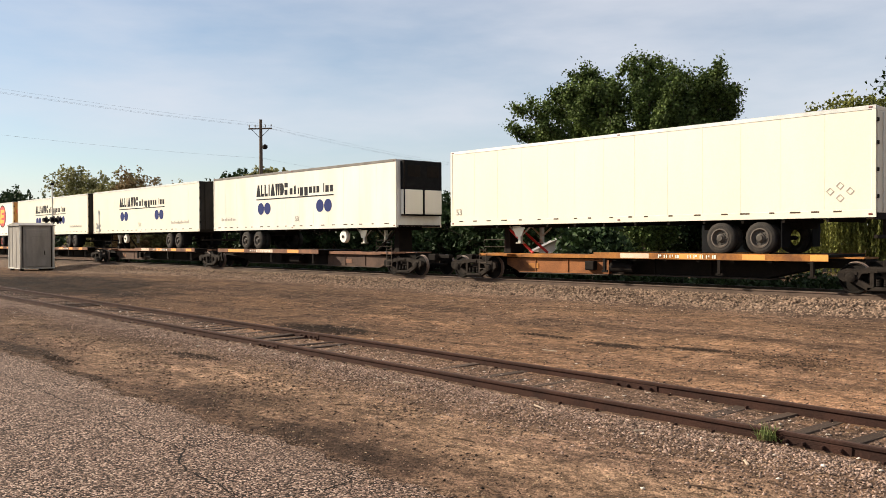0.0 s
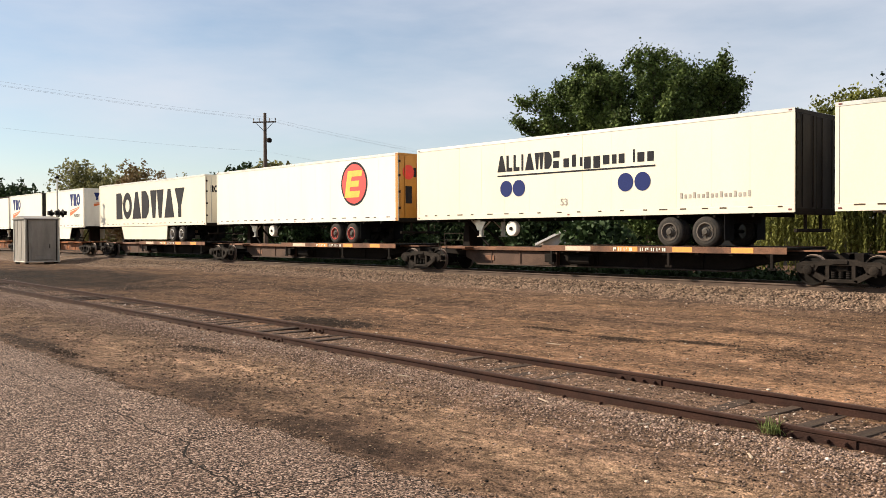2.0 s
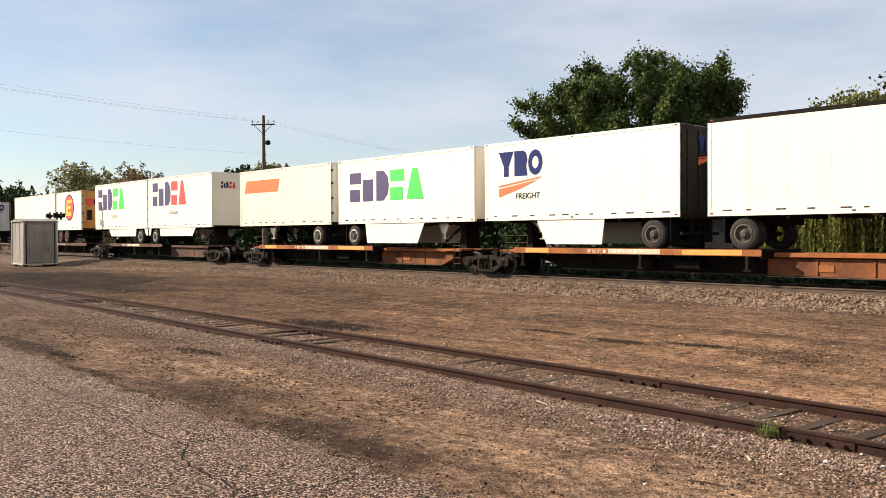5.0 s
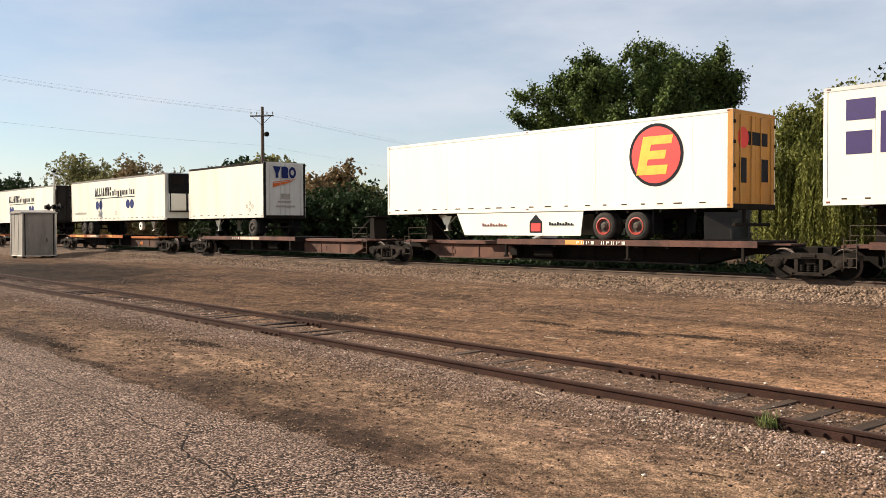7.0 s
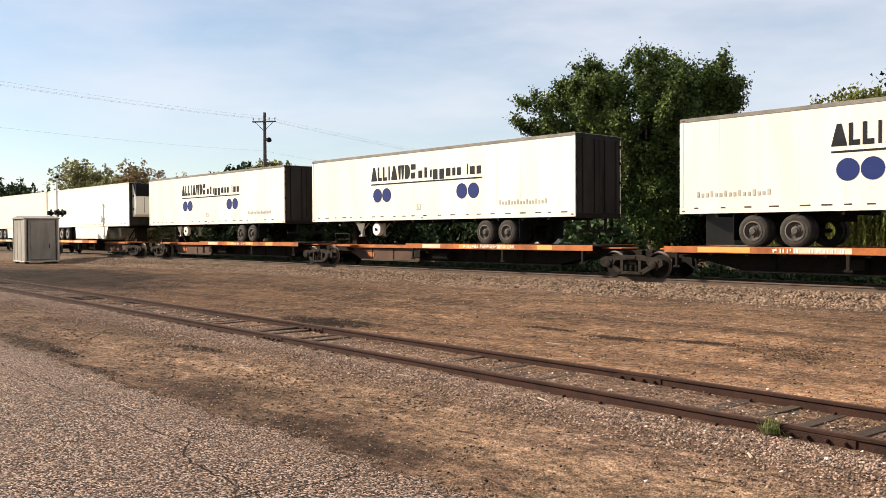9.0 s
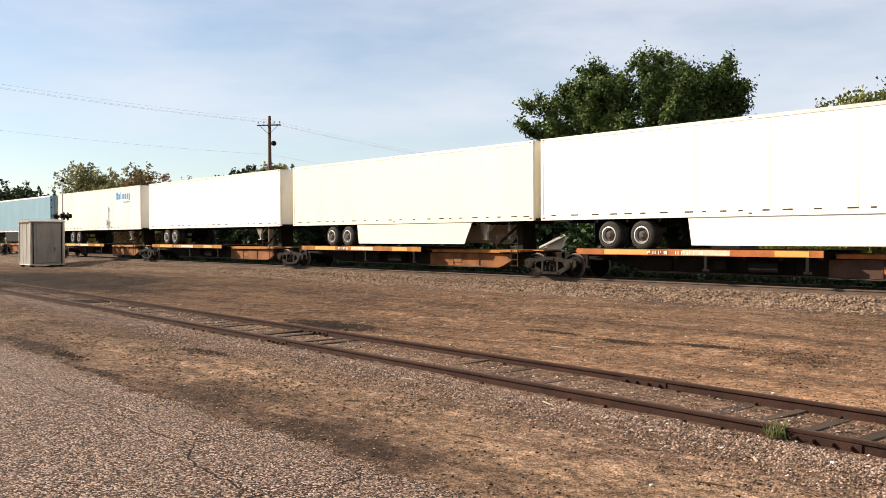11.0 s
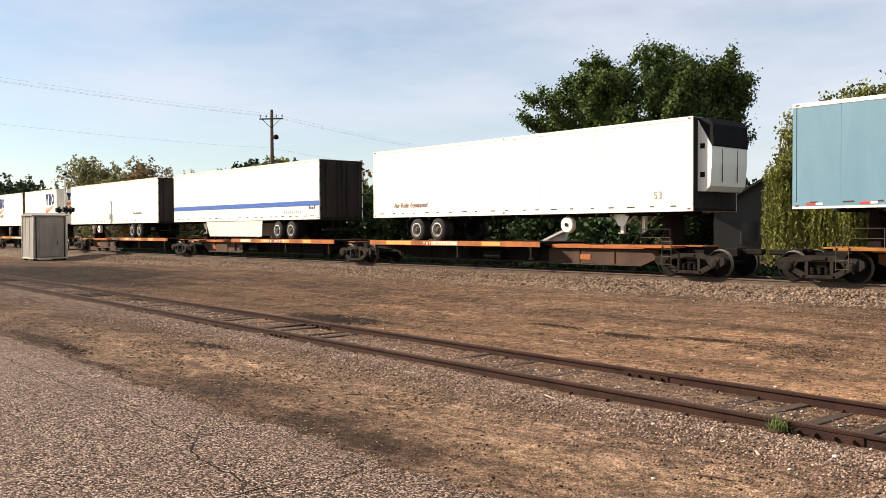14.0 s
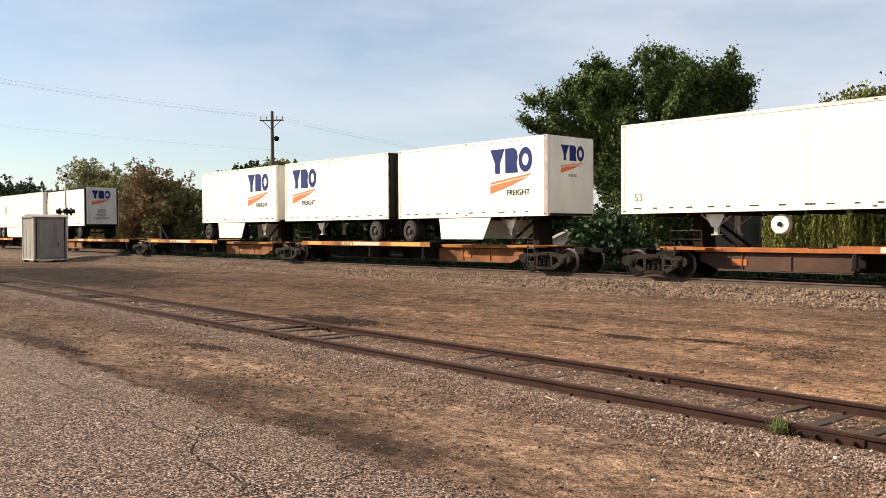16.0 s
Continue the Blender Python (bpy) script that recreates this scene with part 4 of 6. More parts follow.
def mark_two_discs(tr, x, base):
    row(SLANT_WORD, "ink", tr, x, base + 1.74, 3.05, .6)
    row(LOWER_WORD, "ink", tr, x + 3.2, base + 1.74, 3.75, .42)
    flat_poly([bar(0, 1)], M["ink"], tr, "emblem", x, base + 1.56, 6.95, .055)
    for d in (.14, .78, 5.5, 6.16):
        flat_poly(ring(), M["navy"], tr, "disc", x + d, base + .8, .61, .61)


def mark_ball(tr, x, z):
    flat_poly(ring(32), M["ink"], tr, "emblem", x, z, 2.0, 2.0, y=-HALF - .009)
    flat_poly(ring(32), M["red"], tr, "emblem", x + .1, z + .1, 1.8, 1.8, y=-HALF - .014)
    flat_poly([[(.0, 0), (.85, 0), (.9, .24), (.3, .24), (.34, .4), (.82, .4), (.86, .62), (.39, .62), (.43, .78), (1.0, .78), (1.05, 1), (.2, 1)]], M["gold"], tr, "emblem", x + .28, z + .38, 1.3, 1.22, y=-HALF - .019)


def mark_swoosh(tr, x, z, k=1.0, y=-HALF - .010, face="side", words=True):
    row(TRIO, "navy", tr, x, z + .14 * k, 2.15 * k, .92 * k, y=y, face=face)
    dz = lambda v: z - v * k
    flat_poly([[(0, .62), (1, 1), (.95, .9), (0, .52)], [(0, .0), (.55, .44), (.93, .84), (0, .44)]], M["orange"], tr, "emblem", x, dz(.62), 2.1 * k, .70 * k, y, face)
    if words and face == "side":
        written("FREIGHT", .30 * k, M["ink"], tr, x + .85 * k, dz(.70), y - .002, slant=.1)
    elif words:
        written("FREIGHT", .2 * k, M["ink"], tr, x, dz(.8), y + .7 * k, face="end")


def mark_pair(tr, x, z, w, h, second, words=True):
    row(SHORT_A, "indigo", tr, x, z, w * .55, h)
    row(SHORT_B, second, tr, x + w * .56, z, w * .42, h)
    if words:
        written("Ground", .36, M["faint_ink"], tr, x + w * .5, z - .55)


def semi_trailer(s0, L, rear, paint="white", end="doors", end_paint="door_dark", wheels=(2.55, 3.85), skirt=None, skirt_paint=None, tank=None, label="", panels=1.22,
                 rims=None, rails="alu", low=LOW, high=HIGH, skirt_z=.14, fender=None):
    """A box trailer standing on a car. Its space: x from its left end, z 0 on the deck. rear: +1, doors at the right end; -1, at the left."""
    tr = thing("semi_trailer", label or "white box semi-trailer riding on a rail car", "trailer", "trailers on the train")
    X = lambda u: (L - u) if rear > 0 else u          # u metres from the rear
    P = M[paint]
    c = .035
    part("body", B(c, L - c, -HALF + c, HALF - c, low + .05, high - .03), P, tr)
    n = max(4, round((L - .3) / panels))
    w = (L - .24) / n
    for k in range(n):
        a = .12 + k * w
        for y in (-HALF, HALF - .03):
            part("side_panel", B(a + .0015, a + w - .0015, y, y + .03, low + .2, high - .12, bevel=.0015), P, tr)
    for y in (-HALF - .012, HALF - .03):
        part("bottom_rail", B(0, L, y, y + .042, low, low + .2, bevel=.006), P, tr)
        part("top_rail", B(0, L, y, y + .042, high - .12, high, bevel=.008), M[rails], tr)
        for a in (0.0, L - .12):
            part("corner_post", B(a, a + .12, y, y + .042, low + .2, high - .12, bevel=.01), P, tr)
    part("roof", B(.03, L - .03, -HALF + .03, HALF - .03, high - .03, high - .004), M["alu"], tr)
    k = .5
    while k < L - .4:
        link("marker_tape", TAPE[random.randrange(3)], tr).location = (k, -HALF - .013, low + .15)
        k += random.choice((.6, .75, .9))
    # right-hand end, which faces the camera as it nears
    if rear > 0:
        for y0, y1 in ((-1.24, -.01), (.01, 1.24)):
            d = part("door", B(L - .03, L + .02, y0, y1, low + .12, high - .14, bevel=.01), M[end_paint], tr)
            for yy in (y0 + .28, y1 - .28):
                bm = bmesh.new()
                rod(bm, (L + .05, yy, low + .15), (L + .05, yy, high - .17), .018, None, 6)
                part("lock_rod", bm, M["yellow"] if end_paint == "yellow" else M["dark_steel"] if end_paint in ("door_dark", "door_mid", "blue") else M["alu"], d)
            for zz in (low + .5, low + 1.2, low + 1.9, low + 2.5):
                yo = y0 if y0 < -.5 else y1
                part("hinge", B(L + .0, L + .045, yo - .05, yo + .05, zz, zz + .1, bevel=.01), M["dark_steel"], d)
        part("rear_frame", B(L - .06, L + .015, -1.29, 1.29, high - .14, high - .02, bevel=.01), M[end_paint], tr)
        part("rear_sill", B(L - .06, L + .03, -1.27, 1.27, low - .06, low + .12, bevel=.012), M["dark_steel"], tr)
        bm = bmesh.new()
        for y in (-.5, .5):
            box(bm, L - .12, L - .04, y - .04, y + .04, .5, low, .01)
        box(bm, L - .13, L - .03, -1.1, 1.1, .44, .54, .012)
        part("bumper", bm, M["dark_steel"], tr)
    else:
        part("front_wall", B(L - .03, L + .012, -1.27, 1.27, low + .02, high - .02, bevel=.02), M[end_paint], tr)
        if end == "reefer":
            u = part("cooling_unit", B(L + .012, L + .30, -1.1, 1.1, low + .5, high - .05, bevel=.04), M["black"], tr, "black refrigeration unit")
            for y0, y1 in ((-1.06, -.06), (.06, 1.05)):
                part("unit_cover", B(L + .27, L + .325, y0, y1, low + .56, low + 1.62, bevel=.02), M["bright"], u, "white lower cover")
            part("side_cover", B(L + .05, L + .25, -1.112, -1.09, low + .56, low + 1.62, bevel=.008), M["bright"], u, "white lower side cover")
            for y in (-.55, .55):
                part("grille", B(L + .30, L + .315, y - .36, y + .36, high - .75, high - .25, bevel=.008), M["dark_steel"], u)
            part("unit_corner", B(L + .24, L + .31, -1.112, -1.06, low + 1.65, high - .06, bevel=.02), M["dark_steel"], u)
        elif end == "reefer_white":
            u = part("cooling_unit", prism(bmesh.new(), [(L + .012, low + .62), (L + .30, low + .62), (L + .44, low + .78), (L + .50, low + 1.5), (L + .50, high - .95), (L + .012, high - .12)], -1.06, 1.06), M["bright"], tr, "white rounded refrigeration unit")
            part("grille", prism(bmesh.new(), [(L + .20, high - .44), (L + .51, high - .93), (L + .53, high - .88), (L + .50, high - .25), (L + .36, high - .06), (L + .02, high - .06), (L + .02, high - .14)], -1.02, 1.06), M["black"], u, "black upper grille")
            for z in (low + 1.05, high - 1.0):
                part("side_vent", B(L + .10, L + .26, -1.072, -1.055, z, z + .16, bevel=.004), M["black"], u)
            for y in (-.45, .45):
                part("cover_seam", B(L + .49, L + .506, y - .012, y + .012, low + .9, high - 1.0), M["dark_steel"], u)
        bm = bmesh.new()
        box(bm, L + .01, L + .05, -1.2, 1.2, low + .02, low + .1, .008)
        part("front_sill", bm, M["dark_steel"], tr)
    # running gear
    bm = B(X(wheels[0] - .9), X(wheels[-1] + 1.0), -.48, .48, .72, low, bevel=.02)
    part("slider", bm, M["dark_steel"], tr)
    for u in wheels:
        bm = bmesh.new()
        rod(bm, (X(u), -1.0, .468), (X(u), 1.0, .468), .065, None, 8)
        for y in (-.5, .5):
            box(bm, X(u) - .06, X(u) + .06, y - .04, y + .04, .5, .78)
        part("axle", bm, M["dark_steel"], tr)
        for y in (-1.285, -.985, .72, 1.02):
            wh = link("tyre", TYRE, tr)
            wh.location = (X(u), y, .468)
            if y < -1.2:
                link("rim", RIMS[rims or "rim"], wh)
                link("hub", HUB, wh)
    for y in (-1.25, .72):
        part("mud_flap", B(X(wheels[0] - .62) - .008, X(wheels[0] - .62) + .008, y, y + .55, .2, low - .02), M["black"], tr, "black rubber mud flap")
    for k in (.14, L * .5, L - .14):
        part("marker_lamp", B(k - .05, k + .05, -HALF - .025, -HALF - .01, low + .06, low + .11, bevel=.006), M["dim_red"], tr)
        part("top_lamp", B(k - .05, k + .05, -HALF - .022, -HALF - .01, high - .075, high - .035, bevel=.006), M["dim_red"], tr)
    k = 1.2
    while k < L - 1:
        link("cross_member", CROSS, tr).location = (k, 0, low)
        k += 1.24
    g0 = L - 3.1 if L > 12 else L - 2.4
    for y in (-.62, .62):
        bm = B(X(g0) - .07, X(g0) + .07, y - .07, y + .07, .34, low - .05, bevel=.01)
        box(bm, X(g0) - .14, X(g0) + .14, y - .12, y + .12, .30, .34, .01)
        leg = part("landing_leg", bm, M["alu"], tr)
        bm = bmesh.new()
        for d in (-.55, .55):
            rod(bm, (X(g0), y, .55), (X(g0) + d, y, low - .04), .03, None, 6)
        part("brace", bm, M["alu"], leg)
    part("gear_plate", prism(bmesh.new(), [(X(g0) - .34, low - .04), (X(g0) + .34, low - .04), (X(g0) + .13, .56), (X(g0) - .13, .56)], -.72, -.70), M["alu"], tr, "wedge-shaped landing gear plate")
    if tank:
        bm = bmesh.new()
        lathe(bm, [(.05, -.03), (.26, -.03), (.29, .01), (.29, .15), (.26, .18)], Matrix.Translation((tank, -1.12, .62)) @ pose(0, 0, 0, -90), 24)
        t = part("fuel_tank", bm, M["bright"], tr, "white round fuel tank")
        part("tank_cap", lathe(bmesh.new(), [(.07, 0), (.07, .03)], Matrix.Translation((tank, -1.185, .62)) @ pose(0, 0, 0, -90), 10), M["dark_steel"], t)
    if skirt:
        a, b = skirt
        bm = prism(bmesh.new(), [(a, low), (b, low), (b - .12, skirt_z), (a + .45, skirt_z)] if rear > 0 else [(a, low), (b, low), (b - .45, skirt_z), (a + .12, skirt_z)], -1.275, -1.245)
        part("skirt", bm, M[skirt_paint or paint], tr, "side skirt below the box")
        bm = prism(bmesh.new(), [(a, low), (b, low), (b - .12, skirt_z), (a + .12, skirt_z)], 1.245, 1.275)
        part("skirt", bm, M[skirt_paint or paint], tr)
    if fender:
        a, b = fender
        part("fender", prism(bmesh.new(), [(a, low), (b, low), (b, skirt_z + .05), ((a + b) / 2, skirt_z + .05)] if rear > 0 else [(a, low), (b, low), ((a + b) / 2, skirt_z + .05), (a, skirt_z + .05)], -1.275, -1.245), P, tr, "body corner reaching down behind the wheel")
    MOVING.append((tr, s0, MAIN_Y, DECK_Z))
    return tr


def num53(tr, x):
    written("53", .34, M["faint_ink"], tr, x, LOW + .42)


def caption(tr, x, z, w, h, material="faint_ink", n=9):
    flat_poly([bar(k / n, (k + .55) / n, 0, .6 + .3 * ((k * 7) % 3 == 0)) for k in range(n)], M[material], tr, "small_writing", x, z, w, h)


def placards(tr, x, z, k=.22):
    """Faint ghosts of diamond placards."""
    for dx, dz in ((0, .85), (1.2, 1.5), (1.2, .0), (2.4, .8)):
        flat_poly([[(.5, 0), (1, .5), (.9, .5), (.5, .12)], [(.5, 1), (0, .5), (.1, .5), (.5, .88)], [(0, .5), (.5, 0), (.5, .12), (.1, .5)], [(1, .5), (.5, 1), (.5, .88), (.9, .5)]], M["faint_ink"], tr, "placard", x + dx * k, z + dz * k, k, k)


def big(s0, *a, **k):
    return semi_trailer(s0, 16.15, *a, **k)


def pup(s0, rear, L=8.5, wheels=(1.15,), **k):
    return semi_trailer(s0, L, rear, wheels=wheels, **k)


T_ = {}
t = T_["w0"] = big(-24.9, 1, "cream", end_paint="cream", wheels=(3.2, 4.45), rims="dim_rim", label="cream-white long box trailer with faint markings")
num53(t, .3), placards(t, 14.85, LOW + .42)
for s, name in ((-44.45, "a"), (-250.5, "a2")):
    t = T_[name] = big(s, -1, "white", end="reefer", end_paint="door_grey", wheels=(3.45, 4.7) if name == "a" else (2.4, 3.65), rims="dim_rim", tank=12.1, rails="door_mid", label="white refrigerated trailer with a navy two-disc emblem")
    mark_two_discs(t, 4.65, LOW), num53(t, 8.3), caption(t, .6, LOW + .5, 2.4, .2, n=16) if name == "a2" else caption(t, .9, LOW + .55, 1.6, .16)
for s, name, p in ((-62.35, "b", "cream"), (-79.6, "c", "cream"), (-270.75, "a3", "white"), (-289.4, "a4", "white")):
    t = T_[name] = big(s, 1, p, rails="alu" if p == "cream" else "door_mid", tank=5.2 if p == "cream" else 4.8, wheels=(2.8, 4.05) if p == "cream" else (3.3, 4.45), rims="dim_rim", label="aged cream box trailer with a navy two-disc emblem" if p == "cream" else "white box trailer with dark doors and two-disc emblem")
    mark_two_discs(t, 4.65, LOW), num53(t, 7.7), caption(t, 12.5, LOW + .5, 2.4, .2, n=16)
t = T_["e1"] = big(-97.0, 1, "bright", end_paint="yellow", wheels=(3.4, 4.7), tank=5.6, rims="red_rim", label="white box trailer with yellow doors and red ball emblem")
mark_ball(t, 12.0, LOW + .72)
t = T_["e2"] = big(-212.4, 1, "bright", end_paint="yellow", wheels=(3.4, 4.7), skirt=(4.3, 10.6), rims="red_rim", label="white skirted box trailer with yellow doors and red ball emblem")
mark_ball(t, 12.5, LOW + .72), caption(t, 5.75, LOW - .52, 1.3, .13, "dim_red"), caption(t, 9.1, LOW - .5, 1.1, .14, "ink")
for t in (T_["e1"], T_["e2"]):
    part("door_emblem", lathe(bmesh.new(), [(.32, 0), (.32, .008)], Matrix.Translation((16.175, -.75, LOW + 2.1)) @ pose(0, 0, 0, 0, 90), 18), M["red"], t)
    part("door_plate", B(16.17, 16.18, -.45, .75, LOW + 1.9, LOW + 2.3), M["ink"], t)
    part("door_plate", B(16.17, 16.18, -.95, -.55, LOW + .75, LOW + 1.5), M["ink"], t)
    part("door_plate", prism(bmesh.new(), [(16.17, LOW + .8), (16.18, LOW + .8), (16.18, LOW + 1.5), (16.17, LOW + 1.5)], .35, .8), M["ink"], t)
    part("yellow_edge", B(15.98, 16.152, -HALF - .016, -HALF - .011, LOW, HIGH - .02), M["yellow"], t)
flat_poly([[(0, 0), (1, 0), (1, .6), (.5, 1), (0, .6)]], M["ink"], T_["e2"], "badge", 8.15, LOW - .76, .6, .66, y=-1.282)
flat_poly([bar(.12, .88, .08, .52)], M["red"], T_["e2"], "badge", 8.15, LOW - .76, .6, .66, y=-1.289)
t = T_["rw"] = big(-114.5, 1, "cream", end_paint="cream", wheels=(3.2, 4.45), skirt=(3.85, 11.0), label="cream skirted box trailer with a huge black word mark")
row(WIDE_WORD, "ink", t, 3.05, LOW + .5, 10.4, 1.78)
row(WIDE_WORD, "ink", t, 16.19, LOW + 1.9, 1.9, .4, y=-1.0, face="end")

PUP_WHITE = "white short box trailer with navy and orange emblem"
for s, rear, name, mx, sk in ((-126.0, -1, "y1", 5.5, (2.5, 5.7)), (-135.55, 1, "y2", .75, None), (-154.15, 1, "y4", .75, (2.6, 5.6)), (-448.1, -1, "y6", 5.6, (2.6, 5.6)), (-457.3, 1, "y7", .7, None), (-466.5, -1, "y8", 5.4, (1.9, 5.0))):
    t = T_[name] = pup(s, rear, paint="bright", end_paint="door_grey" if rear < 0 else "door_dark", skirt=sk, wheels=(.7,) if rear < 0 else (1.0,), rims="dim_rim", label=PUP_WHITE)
    mark_swoosh(t, mx, LOW + 1.5, 1.0)
    if rear < 0:
        mark_swoosh(t, 8.515, LOW + 1.95, .62, y=-.6, face="end")
        part("dark_corner", B(8.33, 8.502, -HALF - .016, -HALF - .011, LOW + .02, HIGH - .02), M["faint_ink"], t, "sooty corner post")
    else:
        mark_swoosh(t, 8.565, LOW + 2.0, .55, y=-.35, face="end")
t = T_["w3"] = pup(-144.7, -1, L=8.6, rims="dim_rim", paint="bright", end_paint="door_grey", rails="dark_steel", label="plain white short box trailer")
t = T_["fg"] = pup(-163.7, -1, L=9.0, paint="bright", end_paint="bright", skirt=(2.0, 6.0), label="white skirted short trailer with indigo and green mark")
mark_pair(t, .9, LOW + 1.0, 5.2, 1.3, "green", False)
t = T_["yel"] = pup(-172.8, 1, paint="cream", end_paint="door_grey", label="cream short box trailer with orange block mark")
flat_poly([bar(0, 1, 0, 1, .06)], M["orange"], t, "emblem", .5, LOW + 1.75, 3.3, .65)
t = T_["f2"] = pup(-184.6, -1, L=8.6, paint="bright", end_paint="bright", wheels=(.95,), skirt=(1.6, 6.5), skirt_z=.5, fender=(0.0, .42), high=4.17, label="white skirted short trailer with indigo and red mark")
mark_pair(t, .7, LOW + 1.4, 4.75, 1.45, "red")
row(SHORT_A, "indigo", t, 8.63, LOW + 2.25, .5, .38, y=-.75, face="end"), row(SHORT_B, "red", t, 8.63, LOW + 2.25, .4, .38, y=-.22, face="end")
t = T_["f3"] = pup(-193.6, 1, L=8.85, paint="bright", end_paint="bright", wheels=(1.15,), skirt=(2.4, 7.05), skirt_z=.5, fender=(8.3, 8.85), high=4.17, label="white skirted short trailer with indigo and green mark")
mark_pair(t, .6, LOW + 1.35, 4.7, 1.45, "green")
for s, name in ((-231.1, "y5"), (-494.4, "y9")):
    t = T_[name] = pup(s, 1, L=8.4, rims="dim_rim", paint="white" if name == "y5" else "bright", end_paint="door_grey", label="white short box trailer with emblem on its doors", rails="dark_steel")
    mark_swoosh(t, 8.465, LOW + 2.0, .66, y=-.75, face="end", words=False)
    for y in (-1.27, 1.15):
        part("door_frame", B(8.37, 8.44, y, y + .12, LOW, HIGH - .02, bevel=.01), M["door_dark"], t)
    placards(t, 6.6, LOW + .3, .24)
    flat_poly([bar(0, 1, 0, .12), bar(.1, .8, .3, .42), bar(.25, .75, .55, .9)], M["faint_ink"], t, "small_writing", 8.465, LOW + .55, 1.2, .8, y=-.6, face="end")
t = T_["w5"] = big(-308.8, -1, "bright", end="reefer_white", end_paint="door_dark", wheels=(3.0, 4.3), skirt=(6.0, 12.4), label="white skirted refrigerated trailer")
t = T_["wa"] = big(-325.3, -1, "cream", end_paint="cream", wheels=(3.35, 4.6), skirt=(5.35, 12.9), label="cream skirted box trailer with plain front")
t = T_["wb"] = big(-342.65, -1, "bright", end_paint="door_grey", wheels=(2.55, 3.72), label="plain white box trailer with a grey front")
row(SMALL_WORD, "sky_ink", t, 16.17, LOW + 2.5, .9, .2, y=-.2, face="end")
t = T_["mc"] = big(-360.15, -1, "white", end_paint="door_grey", wheels=(3.2, 4.5), label="off-white box trailer with small blue word mark")
row(SMALL_WORD, "sky_ink", t, 12.0, LOW + 2.1, 2.45, .5), row(SMALL_WORD, "sky_ink", t, 16.17, LOW + 2.4, .9, .22, y=-.2, face="end")
caption(t, 13.2, LOW + 1.85, 1.2, .12, "sky_ink")
t = T_["bl"] = big(-378.15, 1, "blue", end_paint="blue", wheels=(3.25, 4.45), skirt=(3.3, 10.7), skirt_paint="black", rails="bright", label="pale blue box trailer with white rails and dark skirt")
part("white_band", B(0, 16.15, -HALF - .018, -HALF - .0125, LOW, LOW + .065), M["bright"], t)
for k in range(11):
    part("red_tape", B(.4 + 1.45 * k, .66 + 1.45 * k, -HALF - .024, -HALF - .0125, LOW + .1, LOW + .16), M["red"], t)
    part("white_tape", B(.67 + 1.45 * k, .86 + 1.45 * k, -HALF - .024, -HALF - .0125, LOW + .1, LOW + .16), M["bright"], t)
t = T_["rf"] = big(-397.45, -1, "bright", end="reefer_white", end_paint="door_dark", wheels=(2.95, 4.25), tank=11.0, label="bright white refrigerated trailer with dark red lettering")
written("Air Ride Equipped", .30, M["dim_red"], t, 1.45, LOW + .42, squeeze=1.0, slant=.25), num53(t, 14.7)
t = T_["st"] = big(-417.9, 1, "bright", end_paint="door_dark", wheels=(2.65, 3.95), skirt=(4.25, 10.7), skirt_paint="cream", label="white skirted box trailer with a blue side stripe")
part("stripe", B(.02, 16.13, -HALF - .017, -HALF - .011, LOW + .68, LOW + .92), M["stripe"], t)
caption(t, 12.9, LOW + .32, 1.7, .16), caption(t, 15.2, LOW + .5, .6, .2, "ink", 4)
t = T_["w8"] = big(-436.4, 1, "bright", end_paint="door_dark", wheels=(3.15, 4.32), tank=5.4, label="plain bright white box trailer with grey doors")
num53(t, .5), caption(t, 12.1, LOW + .62, 1.5, .15, "ink")
t = T_["w10"] = big(-511.8, -1, "bright", end="reefer_white", end_paint="bright", wheels=(3.0, 4.3), skirt=(5.5, 11.5), label="white refrigerated trailer with small shield mark")
flat_poly([[(.5, 0), (1, .5), (1, 1), (0, 1), (0, .5)]], M["faint_ink"], t, "badge", 5.0, LOW + 1.0, .7, .9)

# cars under them: joints in metres from the start, with single trucks inside a set and pairs between sets
O_, Pl = "seg_orange", "seg_pale"


def unit(s0, s1, paint, kind, left, right, hitch_paint="dark_steel"):
    """kind: R or L, a long trailer with wheels at that end; P, two short ones. left, right: whether its own truck stands there."""
    L = s1 - s0
    tr = ([0.0 if left == 1 else .9] if left else []) + ([L - .9] if right else [])
    if kind == "R":
        dk, ht, mk = [(6.9, L - 1.4)], [(2.1, 1)], [(8.0, 9.1, Pl), (10.2, 11.0, O_), (12.3, 13.0, O_), (14.3, 15.0, O_)]
    elif kind == "L":
        dk, ht, mk = [(1.4, L - 6.9)], [(L - 2.1, -1)], [(2.6, 4.3, O_), (5.6, 7.2, Pl), (8.6, 9.6, O_)]
    else:
        dk, ht, mk = [(1.7, 11.4)], [(1.7, 1), (L - 1.9, -1)], [(2.3, 3.4, O_), (6.0, 8.0, Pl), (8.8, 10.8, O_)]
    if paint == "maroon":
        mk = mk[1:2]
    car = spine_car(s0, s1, paint, dk, tr, ht, mk, hitch_paint=hitch_paint)
    a, b = dk[0]
    top = DECK_Z - RAIL_Z
    bm = bmesh.new()
    k, x = 0, (a + b) / 2 - 1.4
    while k < 10:
        if k != 4:
            box(bm, x, x + .032, -1.284, -1.279, top - .15, top - .04)
            box(bm, x + (.085 if k % 3 else .05), x + .115, -1.284, -1.279, top - (.15 if k % 2 else .10), top - .04)
        x += .21
        k += 1
    part("small_writing", bm, M["bright"], car, "row of worn white stencil marks")["kind"] = "stuff"
    return car


